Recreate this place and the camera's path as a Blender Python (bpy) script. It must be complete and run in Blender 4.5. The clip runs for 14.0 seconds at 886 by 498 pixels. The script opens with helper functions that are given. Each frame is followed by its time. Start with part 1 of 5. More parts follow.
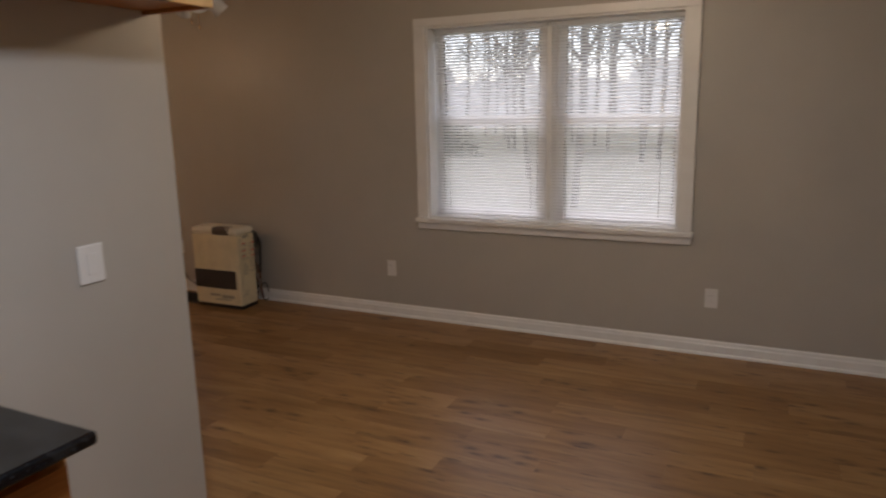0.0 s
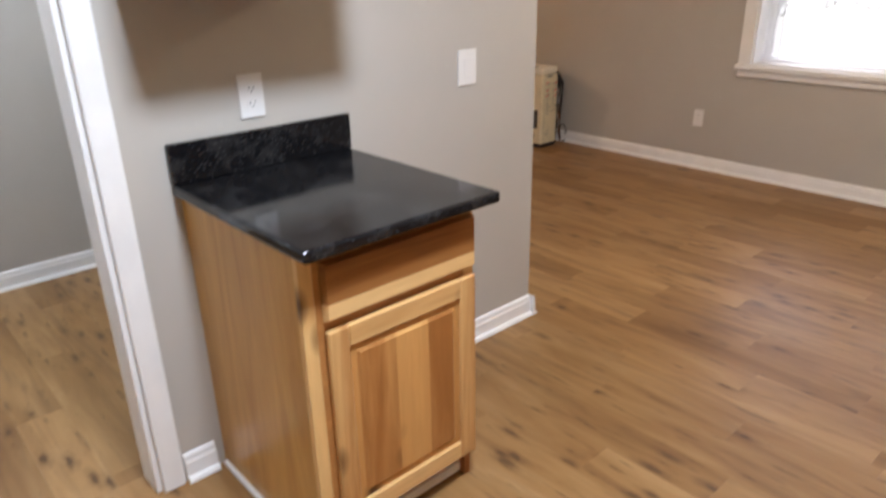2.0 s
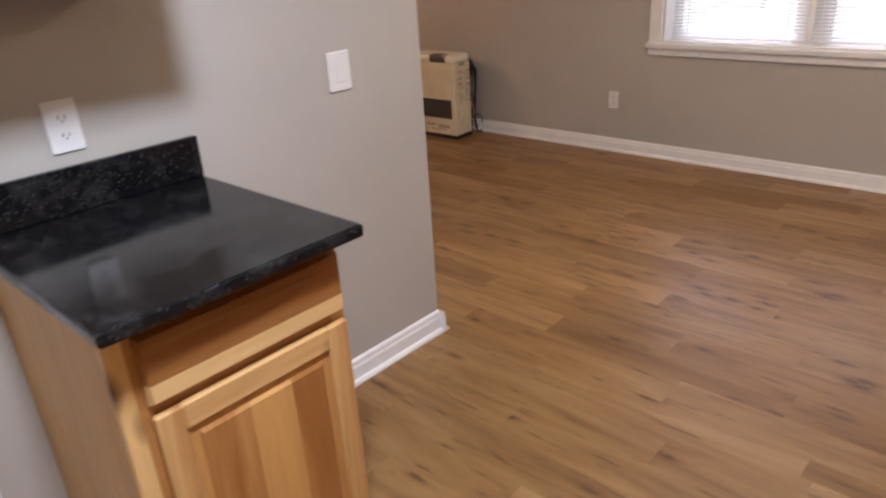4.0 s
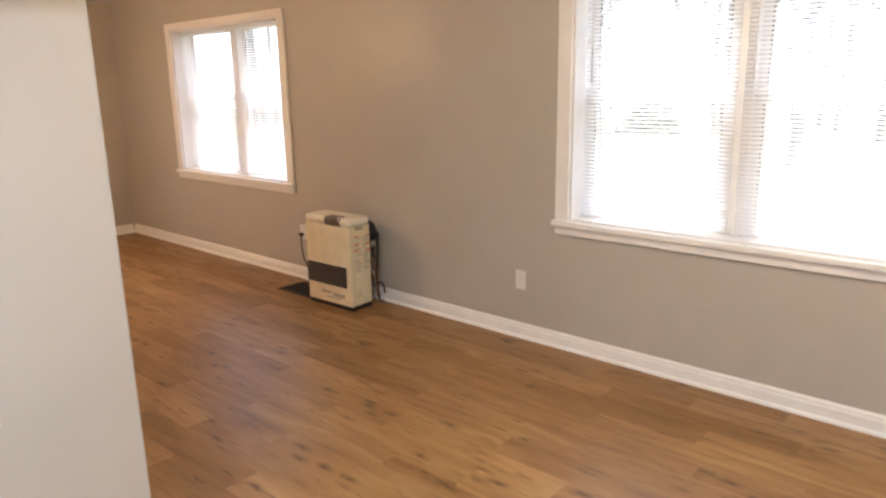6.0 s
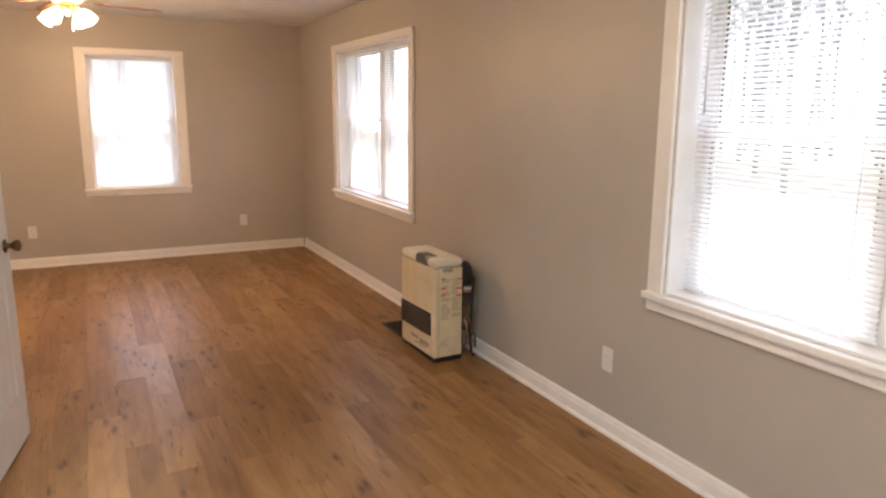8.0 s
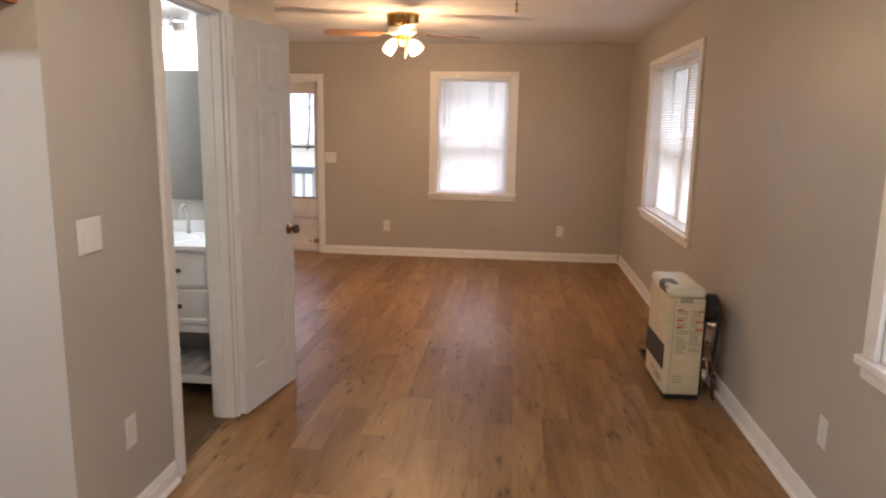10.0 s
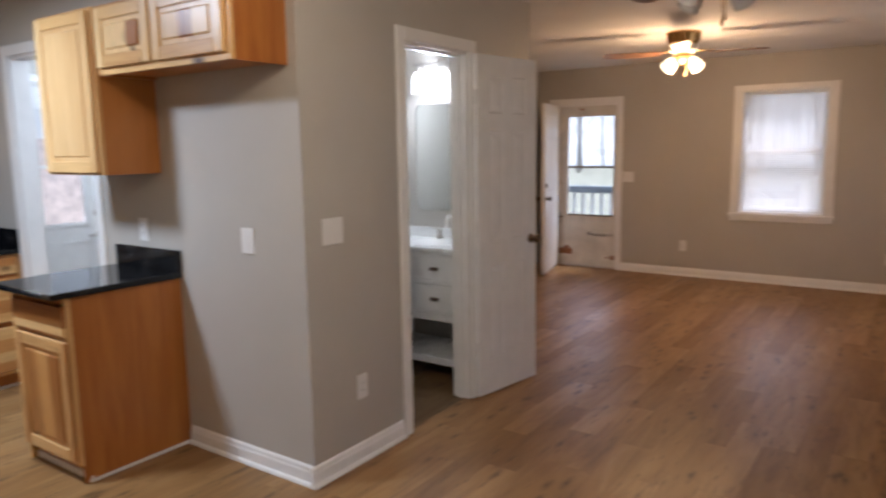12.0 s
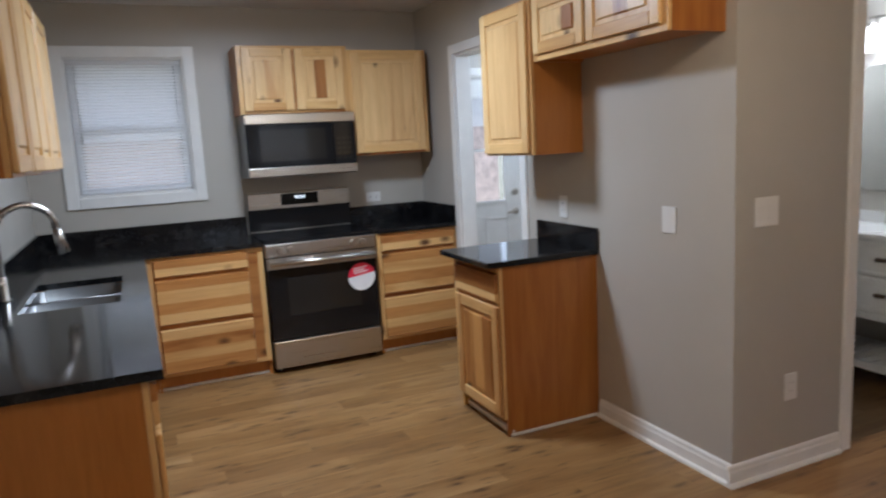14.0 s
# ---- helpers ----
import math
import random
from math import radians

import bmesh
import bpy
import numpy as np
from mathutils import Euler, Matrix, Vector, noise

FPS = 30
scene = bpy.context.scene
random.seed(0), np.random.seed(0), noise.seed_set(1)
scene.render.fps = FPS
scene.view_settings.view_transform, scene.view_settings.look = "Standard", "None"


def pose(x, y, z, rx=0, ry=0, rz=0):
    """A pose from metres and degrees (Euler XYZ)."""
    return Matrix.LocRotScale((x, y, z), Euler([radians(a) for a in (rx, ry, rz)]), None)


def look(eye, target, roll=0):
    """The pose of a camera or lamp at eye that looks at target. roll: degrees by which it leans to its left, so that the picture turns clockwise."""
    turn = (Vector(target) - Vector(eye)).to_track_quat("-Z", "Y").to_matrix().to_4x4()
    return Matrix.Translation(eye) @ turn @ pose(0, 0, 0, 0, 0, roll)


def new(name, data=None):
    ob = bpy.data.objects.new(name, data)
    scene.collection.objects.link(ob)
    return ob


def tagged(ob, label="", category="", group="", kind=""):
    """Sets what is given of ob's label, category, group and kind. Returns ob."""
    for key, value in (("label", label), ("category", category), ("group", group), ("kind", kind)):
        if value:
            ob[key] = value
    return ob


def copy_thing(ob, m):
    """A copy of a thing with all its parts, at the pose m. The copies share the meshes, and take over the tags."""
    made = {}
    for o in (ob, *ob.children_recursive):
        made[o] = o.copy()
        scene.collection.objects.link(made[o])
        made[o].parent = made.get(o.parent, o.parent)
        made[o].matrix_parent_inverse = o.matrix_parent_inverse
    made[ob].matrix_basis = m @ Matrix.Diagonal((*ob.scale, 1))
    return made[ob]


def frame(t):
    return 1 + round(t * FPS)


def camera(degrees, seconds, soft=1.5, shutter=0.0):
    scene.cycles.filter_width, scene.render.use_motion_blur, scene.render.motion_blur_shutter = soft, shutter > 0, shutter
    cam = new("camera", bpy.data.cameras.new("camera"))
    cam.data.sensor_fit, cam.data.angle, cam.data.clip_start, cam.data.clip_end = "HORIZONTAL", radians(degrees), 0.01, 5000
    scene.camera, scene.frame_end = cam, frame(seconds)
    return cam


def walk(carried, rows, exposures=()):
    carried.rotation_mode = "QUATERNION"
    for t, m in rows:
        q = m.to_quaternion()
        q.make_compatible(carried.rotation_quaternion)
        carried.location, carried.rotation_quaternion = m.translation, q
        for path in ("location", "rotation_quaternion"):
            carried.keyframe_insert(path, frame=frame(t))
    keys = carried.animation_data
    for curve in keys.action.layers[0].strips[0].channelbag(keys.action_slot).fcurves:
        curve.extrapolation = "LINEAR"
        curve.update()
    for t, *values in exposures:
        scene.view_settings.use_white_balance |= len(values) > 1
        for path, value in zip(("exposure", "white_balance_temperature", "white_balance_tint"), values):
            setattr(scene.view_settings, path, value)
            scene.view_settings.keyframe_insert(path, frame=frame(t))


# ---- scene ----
cam = camera(65.3, 14.0, soft=2.2, shutter=0.5)
EXPOSURES = [(0, 1.55, 6250, 17), (0.5, 2.0, 6300, 17), (1, 2.88, 6050, 18), (2, 2.88, 6000, 16), (4.5, 2.65, 5950, 22), (5, 3.5, 5850, 18), (5.5, 3.55, 5900, 14), (6, 3.33, 5950, 13), (6.5, 3.27, 5950, 12), (7.5, 3.22, 6000, 14), (8, 3.16, 5950, 14), (8.5, 2.78, 6150, 17), (11, 2.83, 5700, 15), (12, 2.40, 5650, 15), (14, 2.09, 5700, 13)]
PATH = [
    (0, (1.902, -1.773, 1.558), (1.042, -0.012, 1.158), -1.2),
    (0.5, (1.865, -1.895, 1.534), (0.858, -0.216, 1.127), -0.5),
    (1, (1.832, -2.006, 1.516), (0.635, -0.491, 0.995), -1.4),
    (1.5, (1.811, -2.07, 1.484), (0.491, -0.699, 0.868), -0.9),
    (2, (1.796, -2.103, 1.439), (0.416, -0.87, 0.681), -1.2),
    (2.2, (1.802, -2.111, 1.418), (0.414, -0.917, 0.612), -1.3),
    (4.3, (1.72, -1.671, 1.466), (0.477, -0.318, 0.676), -3.8),
    (4.5, (1.733, -1.589, 1.49), (0.486, -0.216, 0.742), -3.5),
    (5, (1.658, -1.301, 1.527), (0.422, 0.13, 0.879), -3.3),
    (5.5, (1.636, -1.005, 1.55), (0.424, 0.491, 1.009), -2.2),
    (6, (1.685, -0.688, 1.55), (0.382, 0.756, 1.086), -1.1),
    (6.5, (1.619, -0.369, 1.528), (0.196, 0.982, 1.14), -0.9),
    (7, (1.633, -0.057, 1.523), (0.122, 1.19, 1.119), -0.7),
    (7.5, (1.735, 0.206, 1.539), (0.052, 1.197, 1.109), -0.3),
    (8, (1.769, 0.512, 1.546), (0.021, 1.401, 1.154), 0.4),
    (8.5, (1.894, 0.774, 1.54), (0.037, 1.445, 1.22), 0.3),
    (8.7, (1.946, 0.856, 1.55), (0.029, 1.301, 1.193), 0.8),
    (10.8, (1.999, 1.848, 1.535), (0.045, 1.555, 1.227), 1.2),
    (11, (1.977, 1.967, 1.511), (0.028, 1.627, 1.22), 1.3),
    (11.5, (2.084, 2.152, 1.494), (0.256, 1.397, 1.193), 1.6),
    (12, (2.097, 2.183, 1.524), (0.472, 1.055, 1.232), -0.9),
    (12.5, (2.13, 2.14, 1.528), (0.701, 0.772, 1.236), -1.0),
    (13, (2.155, 2.109, 1.531), (0.99, 0.51, 1.237), -0.5),
    (13.5, (2.166, 2.084, 1.521), (1.206, 0.352, 1.241), -1.6),
    (14, (2.18, 2.033, 1.506), (1.381, 0.225, 1.201), -3.1),
]
walk(cam, [(t, look(eye, target, roll)) for t, eye, target, roll in PATH], EXPOSURES)

# ---- world, sun, large lights ----
world = bpy.data.worlds.new("world")
scene.world = world
world.use_nodes = True
wn = world.node_tree
sky = wn.nodes.new("ShaderNodeTexSky")
sky.sky_type, sky.sun_disc = "NISHITA", False
sky.sun_elevation, sky.sun_rotation = radians(68), radians(320)
sky.air_density, sky.dust_density = 1.0, 1.5
wn.nodes["Background"].inputs["Strength"].default_value = 0.105
haze = wn.nodes.new("ShaderNodeHueSaturation")
haze.inputs["Saturation"].default_value = 0.5
wn.links.new(sky.outputs[0], haze.inputs["Color"])
wn.links.new(haze.outputs[0], wn.nodes["Background"].inputs["Color"])


def lamp(name, kind, m, power, colour, **more):
    data = bpy.data.lights.new(name, kind)
    data.energy, data.color = power, colour
    if "size" in more:
        data.size = more["size"]
    if "size_y" in more:
        data.shape, data.size_y = "RECTANGLE", more["size_y"]
    if "radius" in more:
        data.shadow_soft_size = more["radius"]
    if "angle" in more:
        data.angle = radians(more["angle"])
    ob = new(name, data)
    ob.matrix_world = m
    return ob


DAY = (0.93, 0.97, 1.0)
WARM = (1.0, 0.60, 0.29)
KITCHEN = (0.84, 0.94, 1.0)
lamp("sun", "SUN", look((-3.6, 4.3, 14), (0, 0, 0)), 1.5, (1.0, 0.97, 0.93), angle=30)
# lit lamps of the place, and one added fill in the dining area
lamp("fan_bulb", "POINT", pose(-3.96, 0.455, 2.09), 11.0, WARM, radius=0.15)
lamp("kitchen_ceiling_panel", "AREA", pose(1.36, -1.50, 2.42), 9.8, KITCHEN, size=0.30)
# unseen warm fill, added to brighten the dining walls
lamp("dining_fill_bulb", "POINT", pose(0.90, 1.05, 2.27), 6.6, (1.0, 0.78, 0.50), radius=0.09)
lamp("back_room_bulb", "POINT", pose(-1.05, -2.1, 2.20), 8.0, KITCHEN, radius=0.2)
lamp("vanity_bulb", "POINT", pose(-1.74, -0.55, 1.93), 3.9, (0.93, 0.98, 1.0), radius=0.08)

# ---- materials ----


def nodes(name):
    m = bpy.data.materials.new(name)
    m.use_nodes = True
    t = m.node_tree
    return m, t, t.nodes["Principled BSDF"]


def add(t, kind, **values):
    n = t.nodes.new(kind)
    for k, v in values.items():
        n.inputs[k.replace("_", " ")].default_value = v
    return n


def ramp(t, source, stops):
    r = t.nodes.new("ShaderNodeValToRGB")
    while len(r.color_ramp.elements) < len(stops):
        r.color_ramp.elements.new(0.5)
    for e, (p, c) in zip(r.color_ramp.elements, stops):
        e.position, e.color = p, (*c, 1) if len(c) == 3 else c
    t.links.new(source, r.inputs[0])
    return r.outputs[0]


def coords(t, scale=(1, 1, 1), jitter=0.0):
    """Object coordinates scaled per axis; jitter shifts them by each object's random number."""
    c = t.nodes.new("ShaderNodeTexCoord").outputs["Object"]
    m = t.nodes.new("ShaderNodeMapping")
    m.inputs["Scale"].default_value = scale
    if jitter:
        info = t.nodes.new("ShaderNodeObjectInfo").outputs["Random"]
        k = t.nodes.new("ShaderNodeMath")
        k.operation = "MULTIPLY"
        k.inputs[1].default_value = jitter
        t.links.new(info, k.inputs[0])
        t.links.new(k.outputs[0], m.inputs["Location"])
    t.links.new(c, m.inputs["Vector"])
    return m.outputs[0]


def noise_tex(t, vector, scale, detail=4.0, rough=0.55, distort=0.0):
    n = add(t, "ShaderNodeTexNoise", Scale=scale, Detail=detail, Roughness=rough, Distortion=distort)
    t.links.new(vector, n.inputs["Vector"])
    return n.outputs["Fac"]


def bump(t, b, height, strength, distance):
    n = add(t, "ShaderNodeBump", Strength=strength, Distance=distance)
    t.links.new(height, n.inputs["Height"])
    t.links.new(n.outputs[0], b.inputs["Normal"])


def mix(t, fac, a, b, mode="MIX"):
    n = t.nodes.new("ShaderNodeMix")
    n.data_type, n.blend_type = "RGBA", mode
    for value, slot in ((fac, 0), (a, 6), (b, 7)):
        if isinstance(value, (int, float)):
            n.inputs[slot].default_value = value
        elif isinstance(value, tuple):
            n.inputs[slot].default_value = (*value, 1)
        else:
            t.links.new(value, n.inputs[slot])
    return n.outputs[2]


def plain(name, colour, rough=0.5, metal=0.0, wear=0.08, grain=0.0, scale=9.0):
    m, t, b = nodes(name)
    v = coords(t)
    n = noise_tex(t, v, scale, 5)
    dark = tuple(c * (1 - wear) for c in colour)
    light = tuple(min(1, c * (1 + wear * 0.5)) for c in colour)
    t.links.new(ramp(t, n, [(0.3, dark), (0.7, light)]), b.inputs["Base Color"])
    b.inputs["Roughness"].default_value, b.inputs["Metallic"].default_value = rough, metal
    if grain:
        bump(t, b, noise_tex(t, v, 240.0, 3), grain, 0.002)
    return m


def wall_paint(name, colour, dull=0.0):
    m, t, b = nodes(name)
    v = coords(t)
    broad = noise_tex(t, v, 1.7, 4)
    c = ramp(t, broad, [(0.25, tuple(x * 0.95 for x in colour)), (0.75, tuple(x * 1.04 for x in colour))])
    t.links.new(c, b.inputs["Base Color"])
    t.links.new(ramp(t, noise_tex(t, v, 5.0, 3), [(0.2, (0.36 + dull,) * 3), (0.8, (0.46 + dull,) * 3)]), b.inputs["Roughness"])
    bump(t, b, noise_tex(t, v, 320.0, 2), 0.08, 0.002)
    return m


def wood(name, axis, pale, brown, bias, spread=0.5, rough=0.34, knots=1.0):
    """Knotty hickory with the grain along one local axis; each board gets its own tone and figure."""
    m, t, b = nodes(name)
    s = [9.0, 9.0, 9.0]
    s["xyz".index(axis)] = 0.8
    v = coords(t, s, 37.0)
    figure = noise_tex(t, v, 1.0, 5, 0.6, 1.4)
    fine = noise_tex(t, coords(t, [k * 9 for k in s], 11.0), 1.0, 4)
    rnd = t.nodes.new("ShaderNodeObjectInfo").outputs["Random"]
    tone = t.nodes.new("ShaderNodeMath")
    tone.operation = "MULTIPLY_ADD"
    t.links.new(rnd, tone.inputs[0])
    tone.inputs[1].default_value, tone.inputs[2].default_value = spread, bias - spread / 2
    total = t.nodes.new("ShaderNodeMath")
    total.operation = "MULTIPLY_ADD"
    t.links.new(figure, total.inputs[0])
    total.inputs[1].default_value = 0.92
    t.links.new(tone.outputs[0], total.inputs[2])
    mid = tuple((p * 0.6 + q * 0.4) for p, q in zip(pale, brown))
    c = ramp(t, total.outputs[0], [(0.32, pale), (0.60, mid), (0.82, brown)])
    c = mix(t, 0.25, c, ramp(t, fine, [(0.3, (0.55, 0.5, 0.45)), (0.7, (1, 1, 1))]), "MULTIPLY")
    knot = t.nodes.new("ShaderNodeTexVoronoi")
    knot.inputs["Scale"].default_value = 1.0
    ks = [5.5, 5.5, 5.5]
    ks["xyz".index(axis)] = 3.2
    t.links.new(coords(t, ks, 23.0), knot.inputs["Vector"])
    spot = ramp(t, knot.outputs["Distance"], [(0.06, (knots,) * 3), (0.19, (0, 0, 0))])
    c = mix(t, spot, c, (0.095, 0.038, 0.012))
    t.links.new(c, b.inputs["Base Color"])
    b.inputs["Roughness"].default_value = rough
    b.inputs["Coat Weight"].default_value, b.inputs["Coat Roughness"].default_value = 0.08, 0.25
    b.inputs["Specular IOR Level"].default_value = 0.35
    bump(t, b, fine, 0.06, 0.002)
    return m


def plank_floor(name, depth=1.0):
    """Oak-look vinyl: broad cathedral figure, fine pores, scattered knots and checks; each plank has its own tone and sheen."""
    m, t, b = nodes(name)
    figure = noise_tex(t, coords(t, (1.3, 8.0, 1.0), 53.0), 1.3, 4, 0.55, 1.1)
    fine = noise_tex(t, coords(t, (3.0, 80.0, 1.0), 29.0), 1.4, 3)
    c = ramp(t, figure, [(0.26, (0.205, 0.104, 0.036)), (0.44, (0.275, 0.149, 0.054)), (0.60, (0.318, 0.181, 0.070)), (0.80, (0.370, 0.229, 0.102))])
    c = mix(t, 0.16, c, ramp(t, fine, [(0.3, (0.5, 0.47, 0.44)), (0.7, (1, 1, 1))]), "MULTIPLY")
    broad = noise_tex(t, coords(t, (0.8, 2.6, 1.0), 31.0), 1.6, 3)
    c = mix(t, 1.0, c, ramp(t, broad, [(0.30, (0.86, 0.82, 0.78)), (0.50, (1, 1, 1)), (0.72, (1.10, 1.13, 1.20))]), "MULTIPLY")
    rnd = t.nodes.new("ShaderNodeObjectInfo").outputs["Random"]
    c = mix(t, 1.0, c, ramp(t, rnd, [(0.0, (0.80, 0.76, 0.71)), (0.35, (0.96, 0.94, 0.91)), (0.7, (1.04, 1.04, 1.03)), (1.0, (1.16, 1.17, 1.21))]), "MULTIPLY")
    # long brown heartwood streaks
    streak = ramp(t, noise_tex(t, coords(t, (0.9, 15.0, 1.0), 19.0), 1.0, 3, 0.6, 0.6), [(0.54, (0, 0, 0)), (0.74, (0.55,) * 3)])
    c = mix(t, streak, c, (0.130, 0.070, 0.030))
    # short dark checks along the grain
    check = ramp(t, noise_tex(t, coords(t, (6.0, 60.0, 1.0), 43.0), 1.0, 2), [(0.64, (0, 0, 0)), (0.73, (0.75,) * 3)])
    c = mix(t, check, c, (0.065, 0.032, 0.014))
    # knots, in loose groups
    knot = t.nodes.new("ShaderNodeTexVoronoi")
    knot.inputs["Scale"].default_value = 1.0
    knot.voronoi_dimensions = "2D"
    t.links.new(coords(t, (4.6, 15.0, 1.0), 71.0), knot.inputs["Vector"])
    ragged = t.nodes.new("ShaderNodeMath")
    ragged.operation = "MULTIPLY_ADD"
    t.links.new(noise_tex(t, coords(t, (26, 60, 1), 5.0), 1.0, 4), ragged.inputs[0])
    ragged.inputs[1].default_value = 0.40
    t.links.new(knot.outputs["Distance"], ragged.inputs[2])
    some = ramp(t, noise_tex(t, coords(t, (1.5, 4.0, 1.0), 13.0), 1.0, 1), [(0.53, (0, 0, 0)), (0.61, (1, 1, 1))])
    halo = mix(t, 1.0, ramp(t, ragged.outputs[0], [(0.26, (0.70,) * 3), (0.59, (0, 0, 0))]), some, "MULTIPLY")
    heart = mix(t, 1.0, ramp(t, ragged.outputs[0], [(0.22, (0.76,) * 3), (0.38, (0, 0, 0))]), some, "MULTIPLY")
    c = mix(t, halo, c, (0.105, 0.050, 0.019))
    c = mix(t, heart, c, (0.062, 0.028, 0.011))
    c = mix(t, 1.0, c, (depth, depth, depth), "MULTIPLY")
    t.links.new(c, b.inputs["Base Color"])
    sheen = t.nodes.new("ShaderNodeMath")
    sheen.operation = "MULTIPLY_ADD"
    t.links.new(rnd, sheen.inputs[0])
    sheen.inputs[1].default_value = -0.10
    t.links.new(ramp(t, fine, [(0.2, (0.38,) * 3), (0.8, (0.50,) * 3)]), sheen.inputs[2])
    t.links.new(sheen.outputs[0], b.inputs["Roughness"])
    b.inputs["Specular IOR Level"].default_value = 0.32
    bump(t, b, fine, 0.05, 0.002)
    return m


def granite(name):
    m, t, b = nodes(name)
    v = coords(t)
    fleck = t.nodes.new("ShaderNodeTexVoronoi")
    fleck.inputs["Scale"].default_value = 85.0
    t.links.new(v, fleck.inputs["Vector"])
    cloud = noise_tex(t, v, 9.0, 6, 0.7)
    c = ramp(t, fleck.outputs["Distance"], [(0.10, (0.042, 0.042, 0.042)), (0.30, (0.005, 0.005, 0.006))])
    c = mix(t, ramp(t, cloud, [(0.50, (0, 0, 0)), (0.78, (0.45,) * 3)]), c, (0.085, 0.082, 0.08))
    t.links.new(c, b.inputs["Base Color"])
    b.inputs["Roughness"].default_value = 0.10
    b.inputs["Specular IOR Level"].default_value = 0.36
    return m


def steel(name, axis="x", rough=0.3, colour=(0.50, 0.475, 0.44)):
    m, t, b = nodes(name)
    s = [160.0, 160.0, 160.0]
    s["xyz".index(axis)] = 2.0
    n = noise_tex(t, coords(t, s), 1.0, 3)
    t.links.new(ramp(t, n, [(0.2, (rough - 0.06,) * 3), (0.8, (rough + 0.08,) * 3)]), b.inputs["Roughness"])
    b.inputs["Base Color"].default_value, b.inputs["Metallic"].default_value = (*colour, 1), 1.0
    bump(t, b, n, 0.04, 0.001)
    return m


def clear_glass(name, tint=(1, 1, 1)):
    m, t, b = nodes(name)
    out = t.nodes["Material Output"]
    clear, gloss = (t.nodes.new("ShaderNodeBsdf" + k) for k in ("Transparent", "Glossy"))
    clear.inputs[0].default_value = (*tint, 1)
    gloss.inputs["Roughness"].default_value = 0.02
    # thin-sheet reflectance, the same from both faces: 0.035 head-on, rising to a mirror at grazing
    facing = add(t, "ShaderNodeLayerWeight", Blend=0.5)
    grazing, share = (t.nodes.new("ShaderNodeMath") for _ in range(2))
    grazing.operation, share.operation = "POWER", "MULTIPLY_ADD"
    t.links.new(facing.outputs["Facing"], grazing.inputs[0])
    grazing.inputs[1].default_value = 5.0
    t.links.new(grazing.outputs[0], share.inputs[0])
    share.inputs[1].default_value, share.inputs[2].default_value = 0.965, 0.035
    s = t.nodes.new("ShaderNodeMixShader")
    t.links.new(share.outputs[0], s.inputs[0])
    t.links.new(clear.outputs[0], s.inputs[1])
    t.links.new(gloss.outputs[0], s.inputs[2])
    t.links.new(s.outputs[0], out.inputs[0])
    return m


def glowing(name, colour, strength):
    m, t, b = nodes(name)
    b.inputs["Base Color"].default_value = (0.9, 0.9, 0.88, 1)
    b.inputs["Emission Color"].default_value, b.inputs["Emission Strength"].default_value = (*colour, 1), strength
    b.inputs["Roughness"].default_value = 0.3
    return m


def blind_plastic(name):
    m, t, b = nodes(name)
    out = t.nodes["Material Output"]
    b.inputs["Base Color"].default_value, b.inputs["Roughness"].default_value = (0.82, 0.82, 0.82, 1), 0.4
    tr = t.nodes.new("ShaderNodeBsdfTranslucent")
    tr.inputs[0].default_value = (0.94, 0.94, 0.95, 1)
    s = add(t, "ShaderNodeMixShader", Fac=0.44)
    t.links.new(b.outputs[0], s.inputs[1])
    t.links.new(tr.outputs[0], s.inputs[2])
    t.links.new(s.outputs[0], out.inputs[0])
    return m


WALL = wall_paint("greige_wall_paint", (0.452, 0.423, 0.377))
CEIL = wall_paint("white_ceiling_paint", (0.76, 0.75, 0.73), 0.4)
TRIM = plain("white_trim_paint", (0.80, 0.79, 0.77), 0.35, wear=0.05)
DOORW = plain("white_door_paint", (0.80, 0.80, 0.79), 0.38, wear=0.05)
VINYL = plain("white_vinyl", (0.80, 0.80, 0.80), 0.35, wear=0.04)
PLATE = plain("white_plastic_plate", (0.74, 0.73, 0.71), 0.35, wear=0.03)
SLOT = plain("dark_slot", (0.05, 0.05, 0.05), 0.6)
FLOORM = plank_floor("wood_look_vinyl_plank")
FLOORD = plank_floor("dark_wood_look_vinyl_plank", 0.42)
SUBFLOOR = plain("dark_underlay", (0.05, 0.035, 0.025), 0.8)
PALE, BROWN = (0.74, 0.47, 0.19), (0.36, 0.135, 0.032)
WOOD_Z = wood("hickory_upright_grain", "z", PALE, BROWN, 0.02, 0.34)
WOOD_X = wood("hickory_level_grain", "x", PALE, BROWN, 0.20, 0.9)
WOOD_PALE_X = wood("hickory_sapwood_level", "x", (0.73, 0.47, 0.20), (0.50, 0.25, 0.075), 0.06, 0.35)
WOOD_DARK_X = wood("hickory_heartwood_level", "x", (0.50, 0.235, 0.07), (0.26, 0.085, 0.02), 0.15, 0.3)
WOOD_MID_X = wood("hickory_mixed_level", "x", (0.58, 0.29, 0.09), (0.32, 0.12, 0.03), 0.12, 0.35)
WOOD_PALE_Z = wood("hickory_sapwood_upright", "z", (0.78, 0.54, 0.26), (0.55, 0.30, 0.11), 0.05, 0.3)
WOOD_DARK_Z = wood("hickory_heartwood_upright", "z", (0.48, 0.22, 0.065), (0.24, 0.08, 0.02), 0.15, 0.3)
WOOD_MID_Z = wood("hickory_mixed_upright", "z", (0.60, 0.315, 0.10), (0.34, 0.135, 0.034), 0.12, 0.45)
